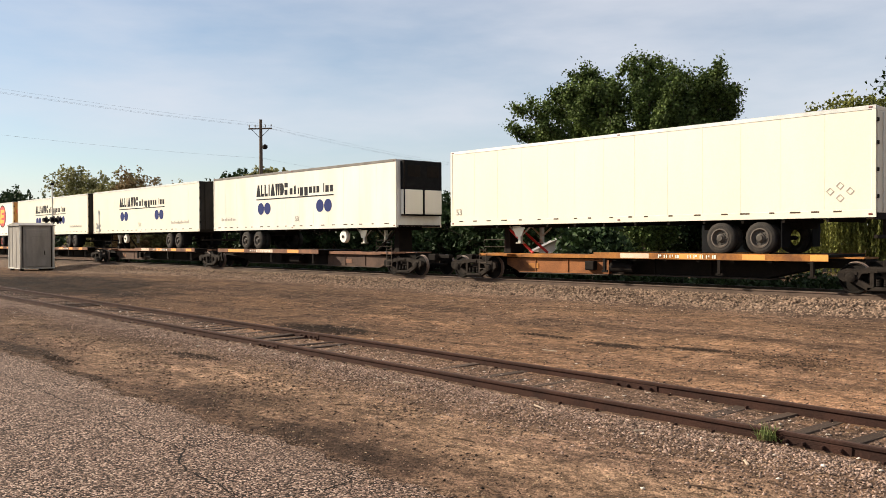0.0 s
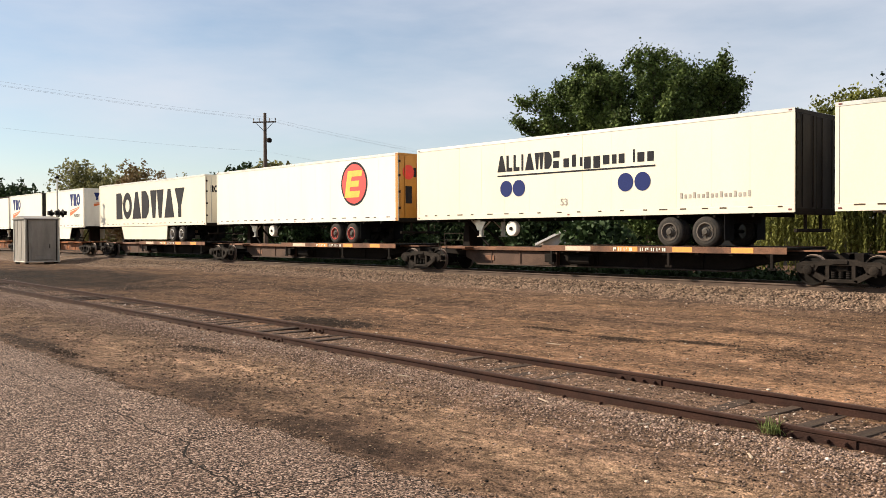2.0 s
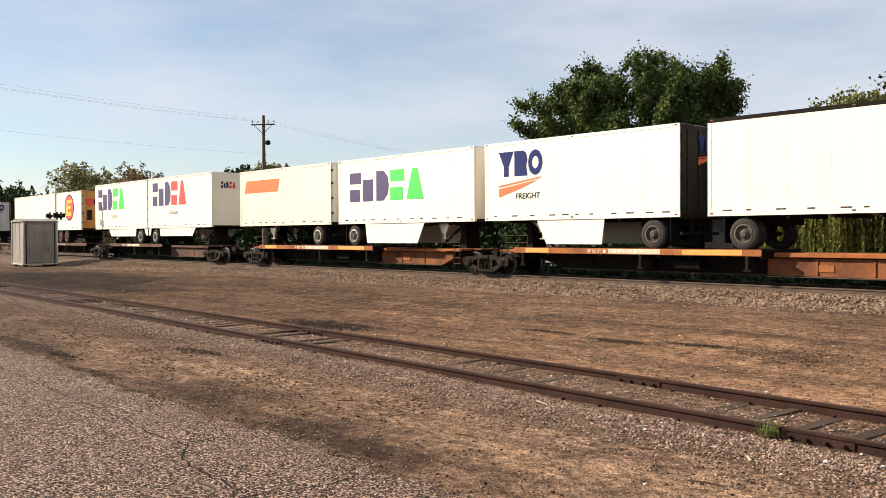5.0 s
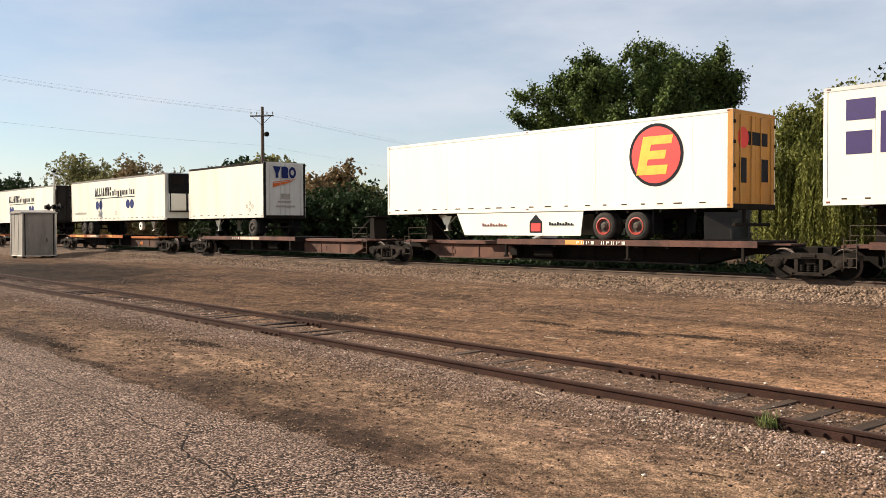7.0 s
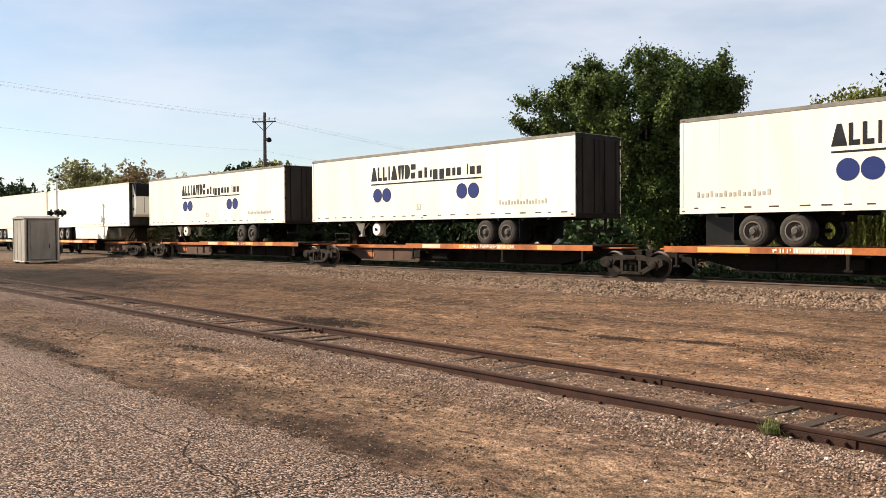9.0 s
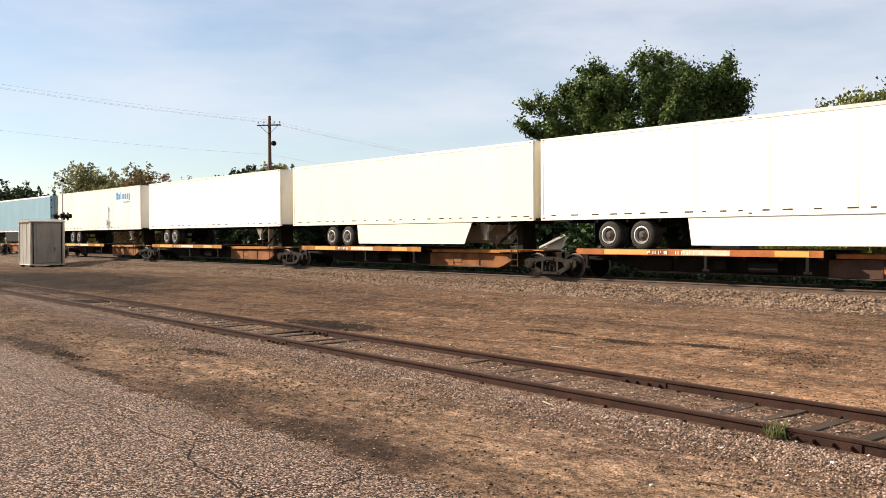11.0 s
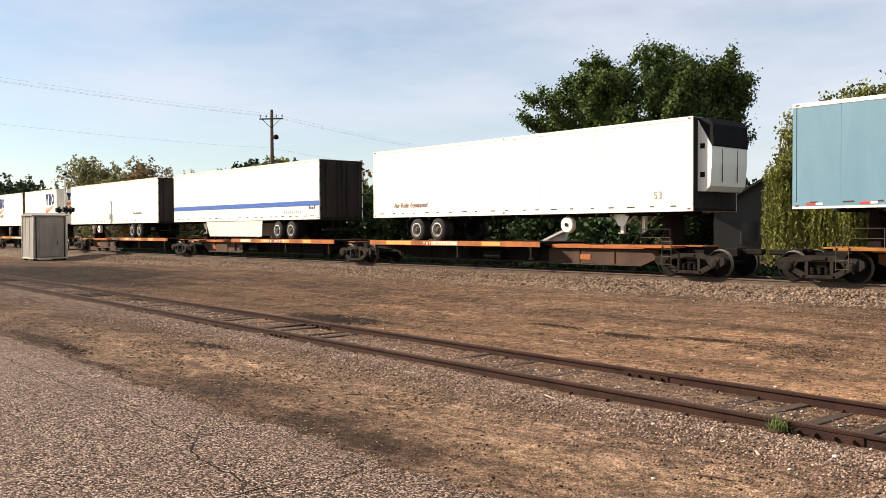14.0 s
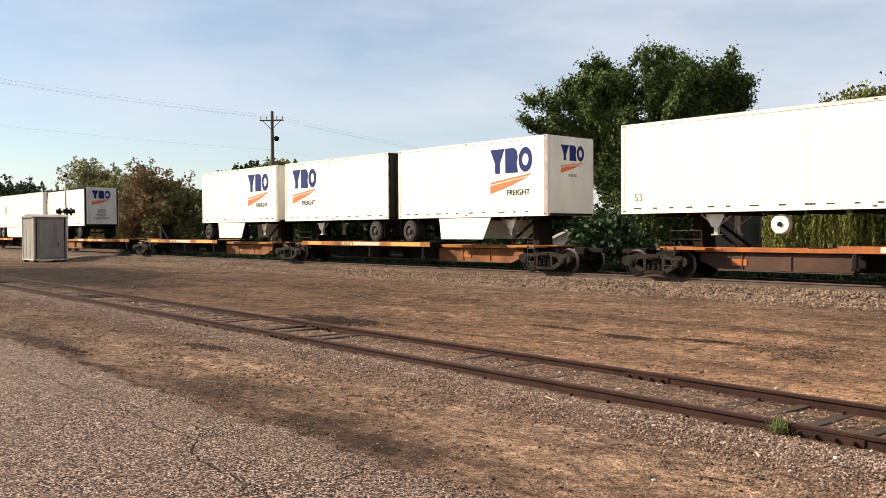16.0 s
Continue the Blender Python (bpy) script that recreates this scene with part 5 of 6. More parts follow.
unit(-23.9 - .9, -8.6, "amber", "R", 2, 0, "red")
unit(-8.6, 8.9, "amber", "R", 1, 2)
unit(-45.5, -28.2 + .9, "brown", "L", 1, 2)
unit(-62.3, -45.5, "brown", "R", 1, 0), unit(-79.7, -62.3, "brown", "R", 1, 0), unit(-97.2, -79.7, "brown", "R", 1, 0), unit(-113.8 - .9, -97.2, "brown", "R", 2, 0)
unit(-136.0, -118.1 + .9, "rust", "P", 1, 2), unit(-154.4, -136.0, "rust", "P", 1, 0), unit(-171.7 - .9, -154.4, "rust", "P", 2, 0)
unit(-194.1, -176.4 + .9, "maroon", "P", 1, 2), unit(-212.8, -194.1, "maroon", "R", 1, 0), unit(-230.3 - .9, -212.8, "maroon", "P", 2, 0)
unit(-252.5, -235.1 + .9, "orange", "L", 1, 2), written("ALL PURPOSE SPINE CAR", .20, M["bright"], unit(-270.7, -252.5, "orange", "R", 1, 0), 11.0, .905, -1.288, squeeze=1.0), unit(-288.6 - .9, -270.7, "orange", "R", 2, 0)
unit(-308.6, -292.6 + .9, "orange", "L", 1, 2), unit(-326.0, -308.6, "amber", "L", 1, 0), unit(-343.7, -326.0, "amber", "L", 1, 0), unit(-360.9, -343.7, "amber", "L", 1, 0), unit(-377.5 - .9, -360.9, "amber", "R", 2, 0)
unit(-399.2, -381.6 + .9, "orange", "L", 1, 2), unit(-417.6, -399.2, "orange", "R", 1, 0), unit(-435.3 - .9, -417.6, "orange", "R", 2, 0)
unit(-457.5, -440.0 + .9, "amber", "P", 1, 2), unit(-476.2, -457.5, "amber", "P", 1, 0), unit(-494.6 - .9, -476.2, "amber", "R", 2, 0)
unit(-516.0, -498.6 + .9, "orange", "L", 1, 2)


# ---- things beside the line
def bungalow():
    o = thing("signal_bungalow", "silver-grey metal signal equipment cabinet on short feet", "cabinet", at=(-64.75, 19.95, 0.03))
    w, d, h = 1.25, 1.12, 3.14
    part("body", B(-w, w, -d, d, .16, h, bevel=.03), M["grey_paint"], o)
    bm = prism(bmesh.new(), [(-w - .1, h), (w + .1, h), (w + .1, h + .06), (0, h + .24), (-w - .1, h + .06)], -d - .1, d + .1)
    part("roof", bm, M["grey_paint"], o, "shallow pitched metal roof")
    dr = part("door", B(w, w + .05, -.75, .75, .3, h - .25, bevel=.015), M["grey_paint"], o)
    part("handle", B(w + .05, w + .1, .45, .5, 1.1, 1.4, bevel=.01), M["dark_steel"], dr)
    part("vent", B(w + .05, w + .065, -.35, .35, h - .75, h - .45, bevel=.005), M["grey_paint"], dr)
    part("panel", B(w + .05, w + .06, -.5, .5, .6, 1.3, bevel=.005), M["grey_paint"], dr)
    for y in (-d, d):
        for x in (-w, w):
            part("corner_angle", B(x - .05, x + .05, y - .05, y + .05, .16, h, bevel=.012), M["alu"], o)
    for x in (-.45, .4):
        part("seam", B(x - .025, x + .025, -d - .018, -d + .005, .2, h - .05, bevel=.006), M["grey_paint"], o)
    for y in (-.95, .95):
        part("door_post", B(w, w + .03, y - .03, y + .03, .2, h - .05, bevel=.006), M["dark_steel"], o)
    part("base_frame", B(-w - .04, w + .04, -d - .04, d + .04, .13, .2, bevel=.012), M["alu"], o)
    for x in (-w + .2, w - .2):
        for y in (-d + .15, d - .15):
            part("foot", B(x - .12, x + .12, y - .12, y + .12, -.03, .17, bevel=.015), M["dark_steel"], o)


def crossing_signal():
    o = thing("crossing_signal", "grey railway crossing signal mast with black light pairs", "signal", at=(-64.4, 21.3, 0.06))
    bm = bmesh.new()
    lathe(bm, [(.13, 0), (.13, .3), (.06, .34), (.055, 6.05)], n=12)
    part("mast", bm, M["alu"], o)
    bm = bmesh.new()
    rod(bm, (-.75, 0, 3.55), (.75, 0, 3.55), .035, None, 8)
    part("arm", bm, M["black"], o)
    for x, dy in ((-.75, -1), (.75, -1), (-.55, 1), (.55, 1)):
        bm = bmesh.new()
        lathe(bm, [(.10, 0), (.14, .12), (.30, .16), (.30, .19)], Matrix.Translation((x, 0, 3.55)) @ pose(0, 0, 0, 90 if dy < 0 else -90), 18)
        lathe(bm, [(.16, .19), (.16, .42)], Matrix.Translation((x, 0, 3.58)) @ pose(0, 0, 0, 90 if dy < 0 else -90), 14)
        part("lamp_head", bm, M["black"], o, "black hooded crossing lamp")
    for a in (35, -35):
        b = part("crossbuck", B(-.34, .34, -.12, -.09, -.08, .08, bevel=.01), M["alu"], o)
        b.matrix_basis = pose(0, 0, 5.0, 0, a, 162)
    part("bell", lathe(bmesh.new(), [(.05, 0), (.13, .03), (.13, .12), (.04, .18)], Matrix.Translation((0, 0, 6.05)), 12), M["black"], o)


def utility_pole():
    o = thing("utility_pole", "weathered wooden utility pole with double crossarm", "utility pole", at=(-57.0, 34.0, 0))
    bm = bmesh.new()
    lathe(bm, [(.18, -.1), (.16, 4), (.11, 11.2)], n=12)
    part("pole", bm, M["pole"], o)
    arm = part("crossarm", B(-.92, .92, -.16, -.07, 10.45, 10.55, bevel=.01), M["pole"], o)
    arm.rotation_euler.z = radians(40)
    for u in (-.85, -.4, .4, .85):
        bm = lathe(bmesh.new(), [(.02, 10.55), (.02, 10.65), (.05, 10.67), (.04, 10.80)], Matrix.Translation((u, -.115, 0)), 8)
        part("insulator", bm, M["grey_paint"], arm)
    bm = bmesh.new()
    for u in (-.7, .7):
        rod(bm, (u, -.115, 10.46), (0, -.115, 9.8), .02, None, 6)
    part("brace", bm, M["dark_steel"], arm)
    part("lamp_bracket", rod(bmesh.new(), (.1, 0, 9.1), (.55, 0, 9.15), .03, None, 6), M["dark_steel"], o)
    part("lamp", lathe(bmesh.new(), [(.1, 8.92), (.2, 9.0), (.18, 9.2), (.06, 9.28)], Matrix.Translation((.6, 0, 0)), 12), M["dark_steel"], o)


def wire(a, b, sag, r=0.004):
    cu = bpy.data.curves.new("power_wire", "CURVE")
    cu.dimensions, cu.bevel_depth, cu.bevel_resolution = "3D", r, 0
    sp = cu.splines.new("POLY")
    sp.points.add(16)
    a, b = Vector(a), Vector(b)
    for k, p in enumerate(sp.points):
        q = k / 16
        w = a.lerp(b, q)
        p.co = (w.x, w.y, w.z - sag * 4 * q * (1 - q), 1)
    cu.materials.append(M["wire"])
    tagged(new("power_wire", cu), "thin grey overhead power wire", "wire", "wires on the pole")


bungalow(), crossing_signal(), utility_pole()
for u, z in ((-.85, 10.78), (-.4, 10.78), (.85, 10.78), (0, 8.3)):
    p = (-57 + u * .87, 34 - u * .5, z)
    wire(p, (-46 + u * .9, -14 + u * .2, z + 1.2), .7)
    wire(p, (-74 + u * .9, 96, z - .2), .9)


# ---- trees
def limbs(seed, height, spread_r, trunk_r, first=.22, n_main=9, droop=0.0):
    """A trunk and two orders of limbs; gives the mesh and the tips."""
    r = random.Random(seed)
    bm, tips = bmesh.new(), []
    base = [Vector((0, 0, -.2))]
    for k in range(1, 6):
        base.append(Vector((r.gauss(0, .12) * k * .4, r.gauss(0, .12) * k * .4, height * .78 * k / 5)))
    for k in range(5):
        rod(bm, base[k], base[k + 1], trunk_r * (1 - k * .17), trunk_r * (1 - (k + 1) * .17), 9)
    for j in range(n_main):
        q = first + (0.97 - first) * j / n_main
        i = min(4, int(q * 5))
        st = base[i].lerp(base[i + 1], q * 5 - i)
        a = j * 2.4 + r.uniform(-.5, .5)
        rise = r.uniform(.15, .5) + .5 * q
        ln = spread_r * (1.0 - .45 * abs(q - .42)) * r.uniform(.75, 1.05)
        d = Vector((math.cos(a), math.sin(a), rise)).normalized()
        p0, rr = st, trunk_r * (.42 - .25 * q)
        for k in range(4):
            p1 = p0 + (d + Vector((r.gauss(0, .18), r.gauss(0, .18), r.gauss(0, .1) - droop * k))).normalized() * ln / 4
            rod(bm, p0, p1, rr * (1 - k * .22), rr * (1 - (k + 1) * .22), 6)
            tips.append((p1, .6 + .5 * (k > 1)))
            for _ in range(3):
                e = p1 + Vector((r.gauss(0, 1), r.gauss(0, 1), r.gauss(.35, .6))).normalized() * ln * r.uniform(.14, .34)
                rod(bm, p1, e, rr * .3, .012, 4)
                tips.append((e, 1.0))
            p0 = p1
    tips.append((base[-1] + Vector((0, 0, height * .12)), 1.0))
    return bm, tips


def leaf_cloud(seed, tips, n, clump, size, per=14, tight=.27):
    """Small two-sided leaves, in clumps round the twigs."""
    r = np.random.default_rng(seed)
    T = np.array([t[0] for t in tips])
    sub = r.integers(0, len(T), n // per)
    C = T[sub] + r.normal(0, clump, (len(sub), 3)) * np.array([1, 1, .75])
    P = np.repeat(C, per, 0) + r.normal(0, clump * tight, (len(sub) * per, 3))
    m = len(P)
    A = r.normal(0, 1, (m, 3))
    A /= np.linalg.norm(A, axis=1)[:, None]
    Bv = np.cross(A, r.normal(0, 1, (m, 3)))
    Bv /= np.linalg.norm(Bv, axis=1)[:, None]
    s = (size * r.uniform(.6, 1.3, m))[:, None]
    N = np.cross(A, Bv) * s * .18
    V = np.stack([P - A * s * .6, P + Bv * s * .42 + N, P + A * s * .6, P - Bv * s * .42 + N], 1).reshape(-1, 3)
    i = np.arange(m)[:, None] * 4
    return V, np.concatenate([i + (0, 1, 2), i + (0, 2, 3)], 0)


def tree(at, seed, height, radius, leaves, n, size, clump, label, trunk=.35, first=.22, n_main=10, name="tree", turn=0, per=14, tight=.27):
    o = thing(name, label, "tree" if name == "tree" else "shrub", "trees behind the line", at=at, turn=turn)
    bm, tips = limbs(seed, height, radius, trunk, first, n_main)
    part("trunk", bm, M["bark"], o)
    V, F = leaf_cloud(seed, tips, n, clump, size, per, tight)
    soup("crown", V, F, M[leaves], o)
    return o


def spot(px, dist):
    """A place on the ground at a bearing given by the tangent of the view, dist metres off along the ground."""
    a = radians(-47.249) + math.atan((px - 784) / FOCAL)
    return (math.sin(a) * dist, math.cos(a) * dist, 0.0)


def cottonwood(at, turn):
    """A fan of limbs from a short trunk, each ending in upright tufts of leaves. Local x runs across the crown, y away."""
    o = thing("tree", "large spreading cottonwood with dark green leaves", "tree", "trees behind the line", at=at, turn=turn)
    r = random.Random(41)
    q = np.random.default_rng(41)
    bm = bmesh.new()
    rod(bm, (0, 0, -.2), (.1, 0, 1.4), .62, .52, 12)
    rod(bm, (.1, 0, 1.4), (-.1, .1, 3.0), .52, .46, 12)
    # limb ends: across, away, up
    ends = [(-9.3, .5, 9.7), (-8.3, -1.5, 10.9), (-7.0, 1.5, 11.7), (-5.6, -2.5, 12.0), (-5.0, 2.5, 12.5), (-3.6, -.5, 13.1), (-2.4, 3.2, 13.2), (-1.9, -2.6, 12.9), (-1.0, -.6, 13.8), (.1, .3, 14.2),
            (.2, -2.8, 12.9), (1.2, 2.6, 13.4), (1.7, -2.4, 12.8), (2.7, .4, 13.2), (3.7, 2.4, 12.6), (3.9, -1.8, 12.3), (5.0, .6, 12.7), (5.7, -.6, 11.9), (4.4, -.4, 11.0), (-.6, -4.0, 11.6), (-3.2, -3.6, 11.6), (1.6, -4.0, 11.5),
            (-6.6, -.4, 9.3), (-4.4, -3.4, 9.8), (-2.4, -4.4, 10.0), (.6, -4.8, 9.9), (2.8, -3.8, 9.8), (-3.0, 4.2, 10.2), (2.0, 4.4, 10.2), (-2.8, -1.6, 7.4), (2.2, -1.8, 7.0), (.0, -2.8, 6.4), (-1.0, 2.4, 6.6), (1.2, -1.9, 4.2), (-1.2, -1.6, 4.0), (2.4, 1.4, 8.2), (.2, -1.5, 2.6),
            (1.0, -2.6, 8.8), (-1.2, -2.8, 8.6), (2.6, -1.6, 8.9), (-2.6, 1.2, 8.8), (.2, 1.6, 9.2), (1.8, .6, 5.6), (-1.6, .4, 5.6), (.2, -2.2, 5.2), (-4.4, -1.2, 12.9), (-6.3, .2, 12.2), (4.6, -1.0, 13.1),
            (-5.2, -.5, 8.2), (-4.0, .8, 7.0), (-3.2, -1.0, 6.0), (-6.8, .5, 8.9), (-2.2, .2, 4.6), (-4.6, -1.6, 9.0), (-4.2, -.8, 5.4), (-3.0, .6, 4.2), (-5.0, .4, 6.6), (-2.8, -1.4, 5.0), (-3.4, -.4, 8.0),
            (5.0, .5, 9.6), (4.6, -.6, 8.3), (5.3, .2, 7.6), (4.0, .6, 6.6), (3.4, -.8, 7.6), (5.6, .4, 10.6), (-4.0, -.6, 12.2), (.9, -.8, 13.6), (2.0, -.4, 13.0)]
    C, A, W = [], [], []
    for e in ends:
        e = Vector(e)
        p, thick = Vector((-.1, .1, min(3.0, e.z * .45))), .10 + .012 * e.length
        steps = 6
        path = [p]
        for k in range(1, steps + 1):
            f = k / steps
            w = p.lerp(e, f)
            w.z += (e.z - p.z) * .10 * math.sin(f * math.pi) * (-1 if abs(e.x) < 3 else 1)
            path.append(w + Vector((r.gauss(0, .16), r.gauss(0, .16), r.gauss(0, .1))) * (f < 1))
        for k in range(steps):
            rod(bm, path[k], path[k + 1], thick * (1 - k * .15), thick * (1 - (k + 1) * .15), 7)
            if k < 2 and e.z > 8:
                continue
            d = (path[k + 1] - path[k]).normalized()
            for _ in range(4 if k < steps - 1 else 6):
                g = path[k].lerp(path[k + 1], r.random())
                way = (d * .8 + Vector((r.gauss(0, .7), r.gauss(0, .7), r.gauss(.55, .45)))).normalized()
                ln = r.uniform(.7, 1.5) * (1 if k < steps - 1 else .75)
                t = g + way * ln
                rod(bm, g, t, .04, .012, 4)
                for f in (.45, .75, 1.0):
                    C.append(g.lerp(t, f))
                    A.append(way)
                    W.append(r.uniform(.75, 1.2))
    part("trunk", bm, M["bark"], o)
    per = 66
    C, A, W = np.array(C), np.array(A), np.array(W)
    along = q.normal(0, .30, (len(C), per, 1)) * W[:, None, None]
    P = (C[:, None] + A[:, None] * along + q.normal(0, .20, (len(C), per, 3)) * W[:, None, None]).reshape(-1, 3)
    n = len(P)
    D = q.normal(0, 1, (n, 3))
    D /= np.linalg.norm(D, axis=1)[:, None]
    S = np.cross(D, q.normal(0, 1, (n, 3)))
    S /= np.linalg.norm(S, axis=1)[:, None]
    z = (.16 * q.uniform(.6, 1.3, n))[:, None]
    N = np.cross(D, S) * z * .2
    V = np.stack([P - D * z * .6, P + S * z * .48 + N, P + D * z * .6, P - S * z * .48 + N], 1).reshape(-1, 3)
    i = np.arange(n)[:, None] * 4
    soup("crown", V, np.concatenate([i + (0, 1, 2), i + (0, 2, 3)], 0), M["leaf"], o)


cottonwood(spot(1146, 61), 34.0)
tree(spot(1708, 52), 8, 15.6, 4.3, "leaf_dark", 32000, .22, .7, "tall dark green tree at the yard's edge", .4, .2, 11)
tree(spot(15, 210), 11, 12.8, 6.4, "leaf_dark", 5000, .62, 1.3, "dark green round tree beyond the crossing", .4, .25, 8)
tree(spot(42, 200), 12, 12.6, 5.0, "leaf_dark", 5000, .62, 1.2, "dark green round tree beyond the crossing", .4, .25, 8)
tree(spot(-60, 205), 13, 12.5, 7.0, "leaf_dark", 4000, .62, 1.2, "dark green round tree beyond the crossing", .4, .25, 8)
tree(spot(150, 125), 21, 12.0, 5.4, "leaf_olive", 11000, .30, .85, "thinly leaved olive tree beyond the tracks", .35, .15, 11)
tree(spot(196, 118), 22, 10.0, 5.0, "leaf_olive", 14000, .30, .85, "olive green tree beyond the tracks", .35, .15, 10)
tree(spot(245, 112), 23, 9.5, 4.8, "leaf_rust", 17000, .30, .85, "budding rust-brown tree beyond the tracks", .35, .1, 11)
tree(spot(280, 110), 24, 8.4, 3.2, "leaf_olive", 12000, .30, .8, "olive green tree beyond the tracks", .3, .1, 10)
tree(spot(345, 118), 29, 7.0, 4.5, "leaf_dark", 7000, .42, .9, "dark green tree beyond the tracks", .3, .05, 10)
tree(spot(415, 105), 25, 11.3, 3.2, "leaf_dark", 8000, .40, .8, "dark green tree behind the pole", .3, .1, 9)
tree(spot(482, 100), 26, 11.0, 3.6, "leaf_olive", 10000, .38, .85, "olive green tree behind the pole", .3, .1, 10)
tree(spot(568, 92), 27, 8.2, 3.4, "leaf_rust", 11000, .36, .85, "budding rust-brown tree behind the train", .3, .06, 12)
tree(spot(622, 95), 28, 7.4, 3.0, "leaf_olive", 7000, .36, .8, "olive green tree behind the train", .3, .06, 10)
tree(spot(668, 98), 31, 5.8, 3.2, "leaf_dark", 8000, .36, .85, "dark green tree behind the train", .3, .05, 10)
for k, (px, d, h, rad) in enumerate(((735, 88, 5.0, 4.2), (800, 84, 4.8, 4.2), (868, 80, 4.4, 4.0), (930, 78, 4.6, 4.0), (1240, 74, 4.2, 4.0), (1320, 66, 4.2, 3.6), (395, 96, 5, 4.2), (470, 92, 5, 4.4), (520, 86, 4.8, 4.0), (610, 84, 4.8, 4.2), (955, 70, 2.8, 2.4), (1050, 72, 2.6, 2.0), (1160, 70, 3.0, 3.2), (1260, 64, 3.0, 3.2), (1052, 53, 2.0, 1.1))):
    tree(spot(px, d), 40 + k, h, rad, "leaf_dark", 6500, .34, .8, "dense dark green shrub behind the line", .16, .02, 11, name="shrub")


def willow(at):
    o = thing("willow_tree", "yellow-green weeping willow with long hanging strands", "tree", at=at, turn=25)
    bm, tips = limbs(77, 5.2, 2.3, .38, .3, 12)
    part("trunk", bm, M["bark"], o)
    r = np.random.default_rng(9)
    # lobes of the crown: across, away, top, half width; each hung with curtains of strands
    P, starts = [], []
    for lx, ly, top, w, curtains in ((.3, 0, 8.3, 1.9, 50), (-2.7, .2, 7.2, .85, 18), (2.6, .5, 7.3, 1.4, 22), (-1.4, -.8, 6.0, 1.0, 14), (1.6, -2.0, 5.0, 1.4, 20), (-3.2, -.7, 5.2, .8, 14), (-1.0, -2.0, 5.4, 1.2, 18), (3.3, -1.2, 4.7, 1.2, 14)):
        for _ in range(curtains):
            a, f = r.uniform(0, 6.283), math.sqrt(r.uniform(0, 1))
            c = np.array([lx + math.cos(a) * f * w, ly + math.sin(a) * f * w, top - .62 * w * f * f * r.uniform(.7, 1.3) + r.normal(0, .18)])
            full = r.uniform(2.2, 5.6)
            for _ in range(14):
                s = c + r.normal(0, 1, 3) * (.26, .26, .28)
                starts.append(s)
                ln = min(s[2] - .4, full * r.uniform(.6, 1.1))
                m = max(6, int(ln / .075))
                q = np.linspace(0, 1, m)[:, None]
                out = np.array([math.cos(a), math.sin(a), 0]) * .35 * f
                P.append(s + out * np.sqrt(q) + np.array([0, 0, -1]) * q * ln + np.cumsum(r.normal(0, .014, (m, 3)), 0) + r.normal(0, .022, (m, 3)))
    P = np.concatenate(P)
    m = len(P)
    A = r.normal(0, .45, (m, 3)) + np.array([0, 0, -1])
    A /= np.linalg.norm(A, axis=1)[:, None]
    W = np.cross(A, r.normal(0, 1, (m, 3)))
    W /= np.linalg.norm(W, axis=1)[:, None]
    s = r.uniform(.075, .145, m)[:, None]
    V = np.stack([P - A * s, P + W * s * .3, P + A * s, P - W * s * .3], 1).reshape(-1, 3)
    i = np.arange(m)[:, None] * 4
    V2, F2 = leaf_cloud(4, [(q, 1) for q in starts], 16000, .16, .15, 20, 1.0)
    F2 += len(V)
    V = np.concatenate([V, V2])
    soup("crown", V, np.concatenate([i + (0, 1, 2), i + (0, 2, 3), F2], 0), M["leaf_willow"], o, "hanging strands of narrow leaves")


willow(spot(1503, 46))


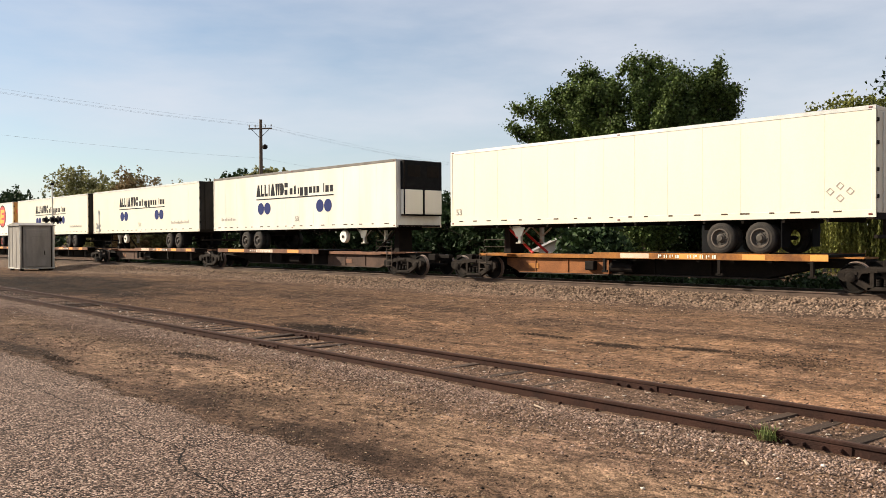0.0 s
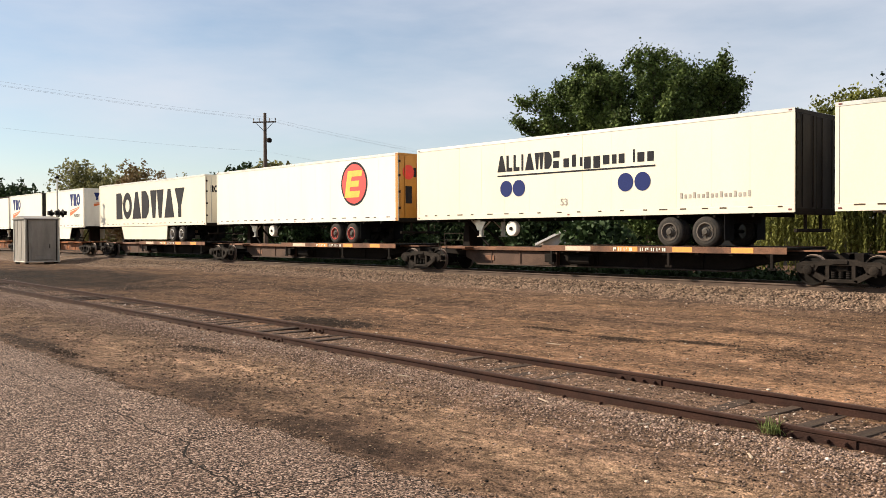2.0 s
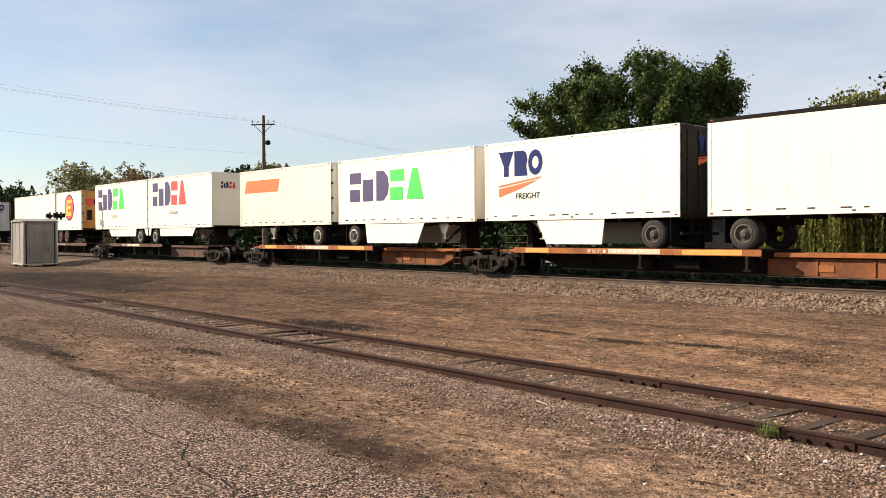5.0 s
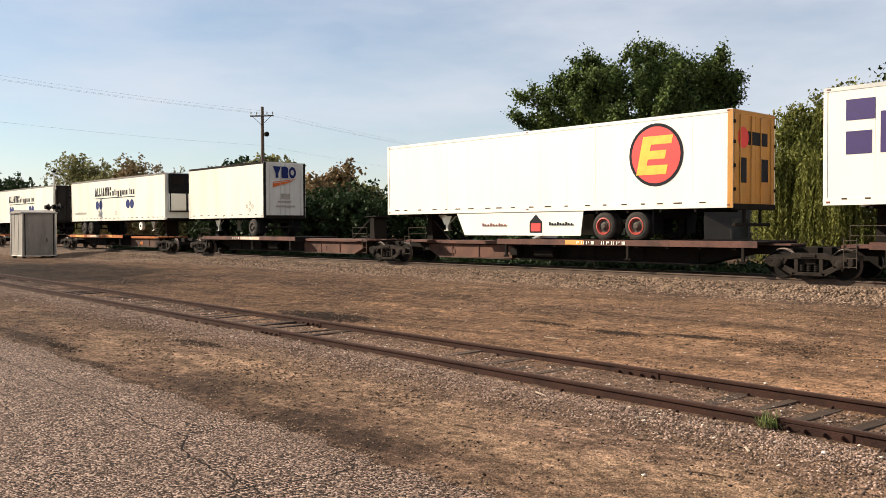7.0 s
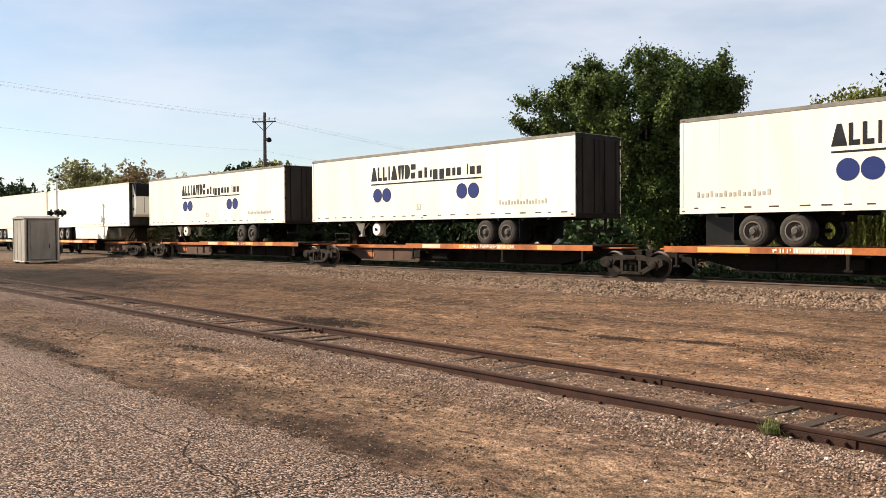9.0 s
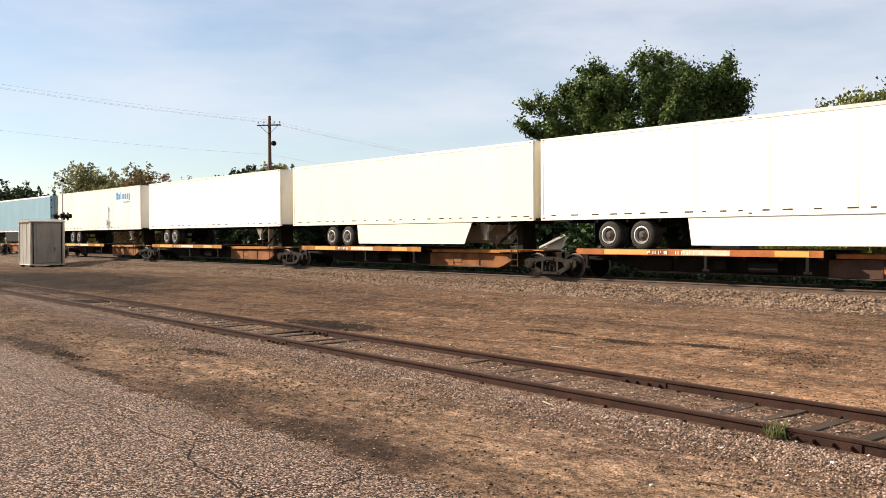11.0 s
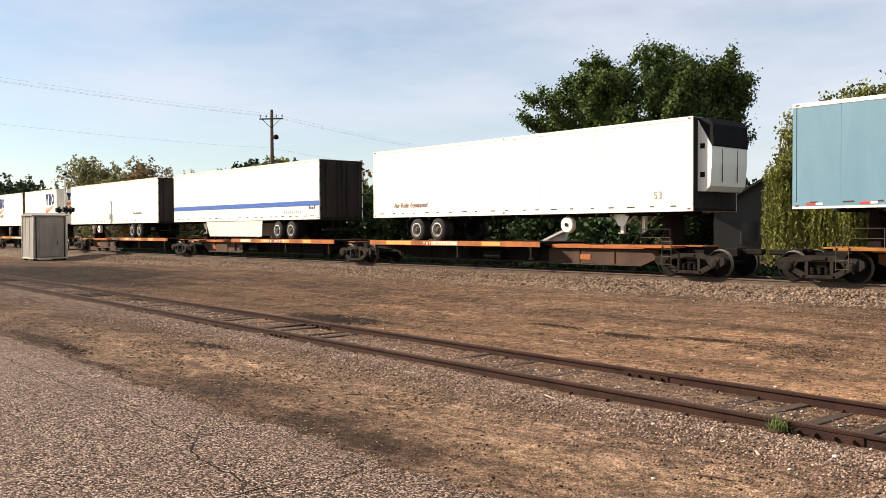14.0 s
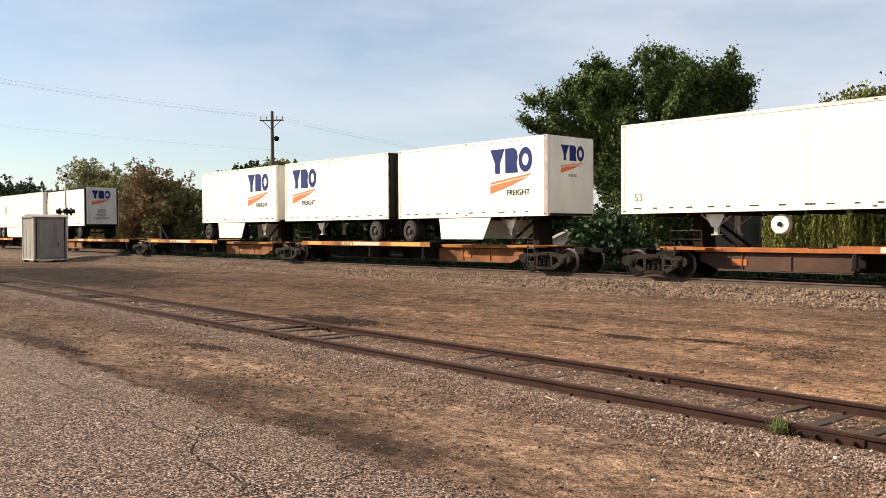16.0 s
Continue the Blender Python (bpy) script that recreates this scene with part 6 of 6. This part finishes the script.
# ---- houses behind the line
def house(at, turn, w, d, h, rise, roof, label):
    o = thing("house", label, "house", at=at, turn=turn)
    bm = bmesh.new()
    prism(bm, [(-w, -.2), (w, -.2), (w, h), (0, h + rise), (-w, h)], -d, d)
    part("wall", bm, M["siding_dark" if roof == "roof_dark" else "siding"], o)
    for s in (-1, 1):
        bm = prism(bmesh.new(), [(0, h + rise + .02), (s * (w + .4), h - .4 * rise / w + .02), (s * (w + .4), h - .4 * rise / w + .16), (0, h + rise + .18)], -d - .4, d + .4)
        part("roof", bm, M[roof], o)
    for x in (-w * .5, w * .4):
        wn_ = part("window", B(x - .55, x + .55, -d - .05, -d + .02, h * .35, h * .8, bevel=.01), M["siding_dark" if roof == "roof_dark" else "bright"], o)
        part("pane", B(x - .45, x + .45, -d - .06, -d - .045, h * .38, h * .77), M["glass"], wn_)
    dr = part("door", B(-.45, .45, -d - .05, -d + .02, 0, min(2.05, h - .1), bevel=.01), M["siding_dark" if roof == "roof_dark" else "door_grey"], o)
    part("door_knob", lathe(bmesh.new(), [(.04, 0), (.04, .06)], Matrix.Translation((.35, -d - .05, 1.0)) @ pose(0, 0, 0, 90), 10), M["dark_steel"], dr)


house(spot(1021, 57), 20, 1.75, 2.4, 1.4, .8, "roof", "low white garden house with a pale roof")
house(spot(1362, 60), 30, 4.2, 5.0, 3.2, 2.6, "roof_dark", "house with a dark shingle roof behind the willow")

# rank weeds along the far side of the line
r_ = np.random.default_rng(17)
P = np.stack([r_.uniform(-75, 4, 1500), r_.uniform(29.2, 31.2, 1500), np.abs(r_.normal(.08, .16, 1500))], 1)
P[:, 2] += ground_z(P[:, 0], P[:, 1])
V, F = leaf_cloud(6, [(p, 1) for p in P], 60000, .16, .16, 24, .8)
tagged(soup("verge_weeds", V, F, M["leaf_dark"]), "dark green weeds along the far side of the track", "weeds", kind="stuff")

# a distant belt of woods closes the horizon
r_ = np.random.default_rng(31)
P = []
for k in range(2600):
    a = radians(r_.uniform(-110, 20))
    d = r_.uniform(260, 330)
    P.append((math.sin(a) * d, math.cos(a) * d, abs(r_.normal(0, 3.2)) + .6))
V, F = leaf_cloud(5, [(p, 1) for p in P], 36000, 1.6, 1.5)
tagged(soup("far_woods", V, F, M["leaf_dark"]), "distant belt of dark woods along the horizon", "woods", kind="stuff")


# ---- everything that rolls past
def motions():
    for ob, x0, y, z in MOVING:
        walk(ob, [(t, pose(x0 + SPEED * t, y, z)) for t in (0.0, 4.0, 8.0, 12.0, 16.0)])


motions()
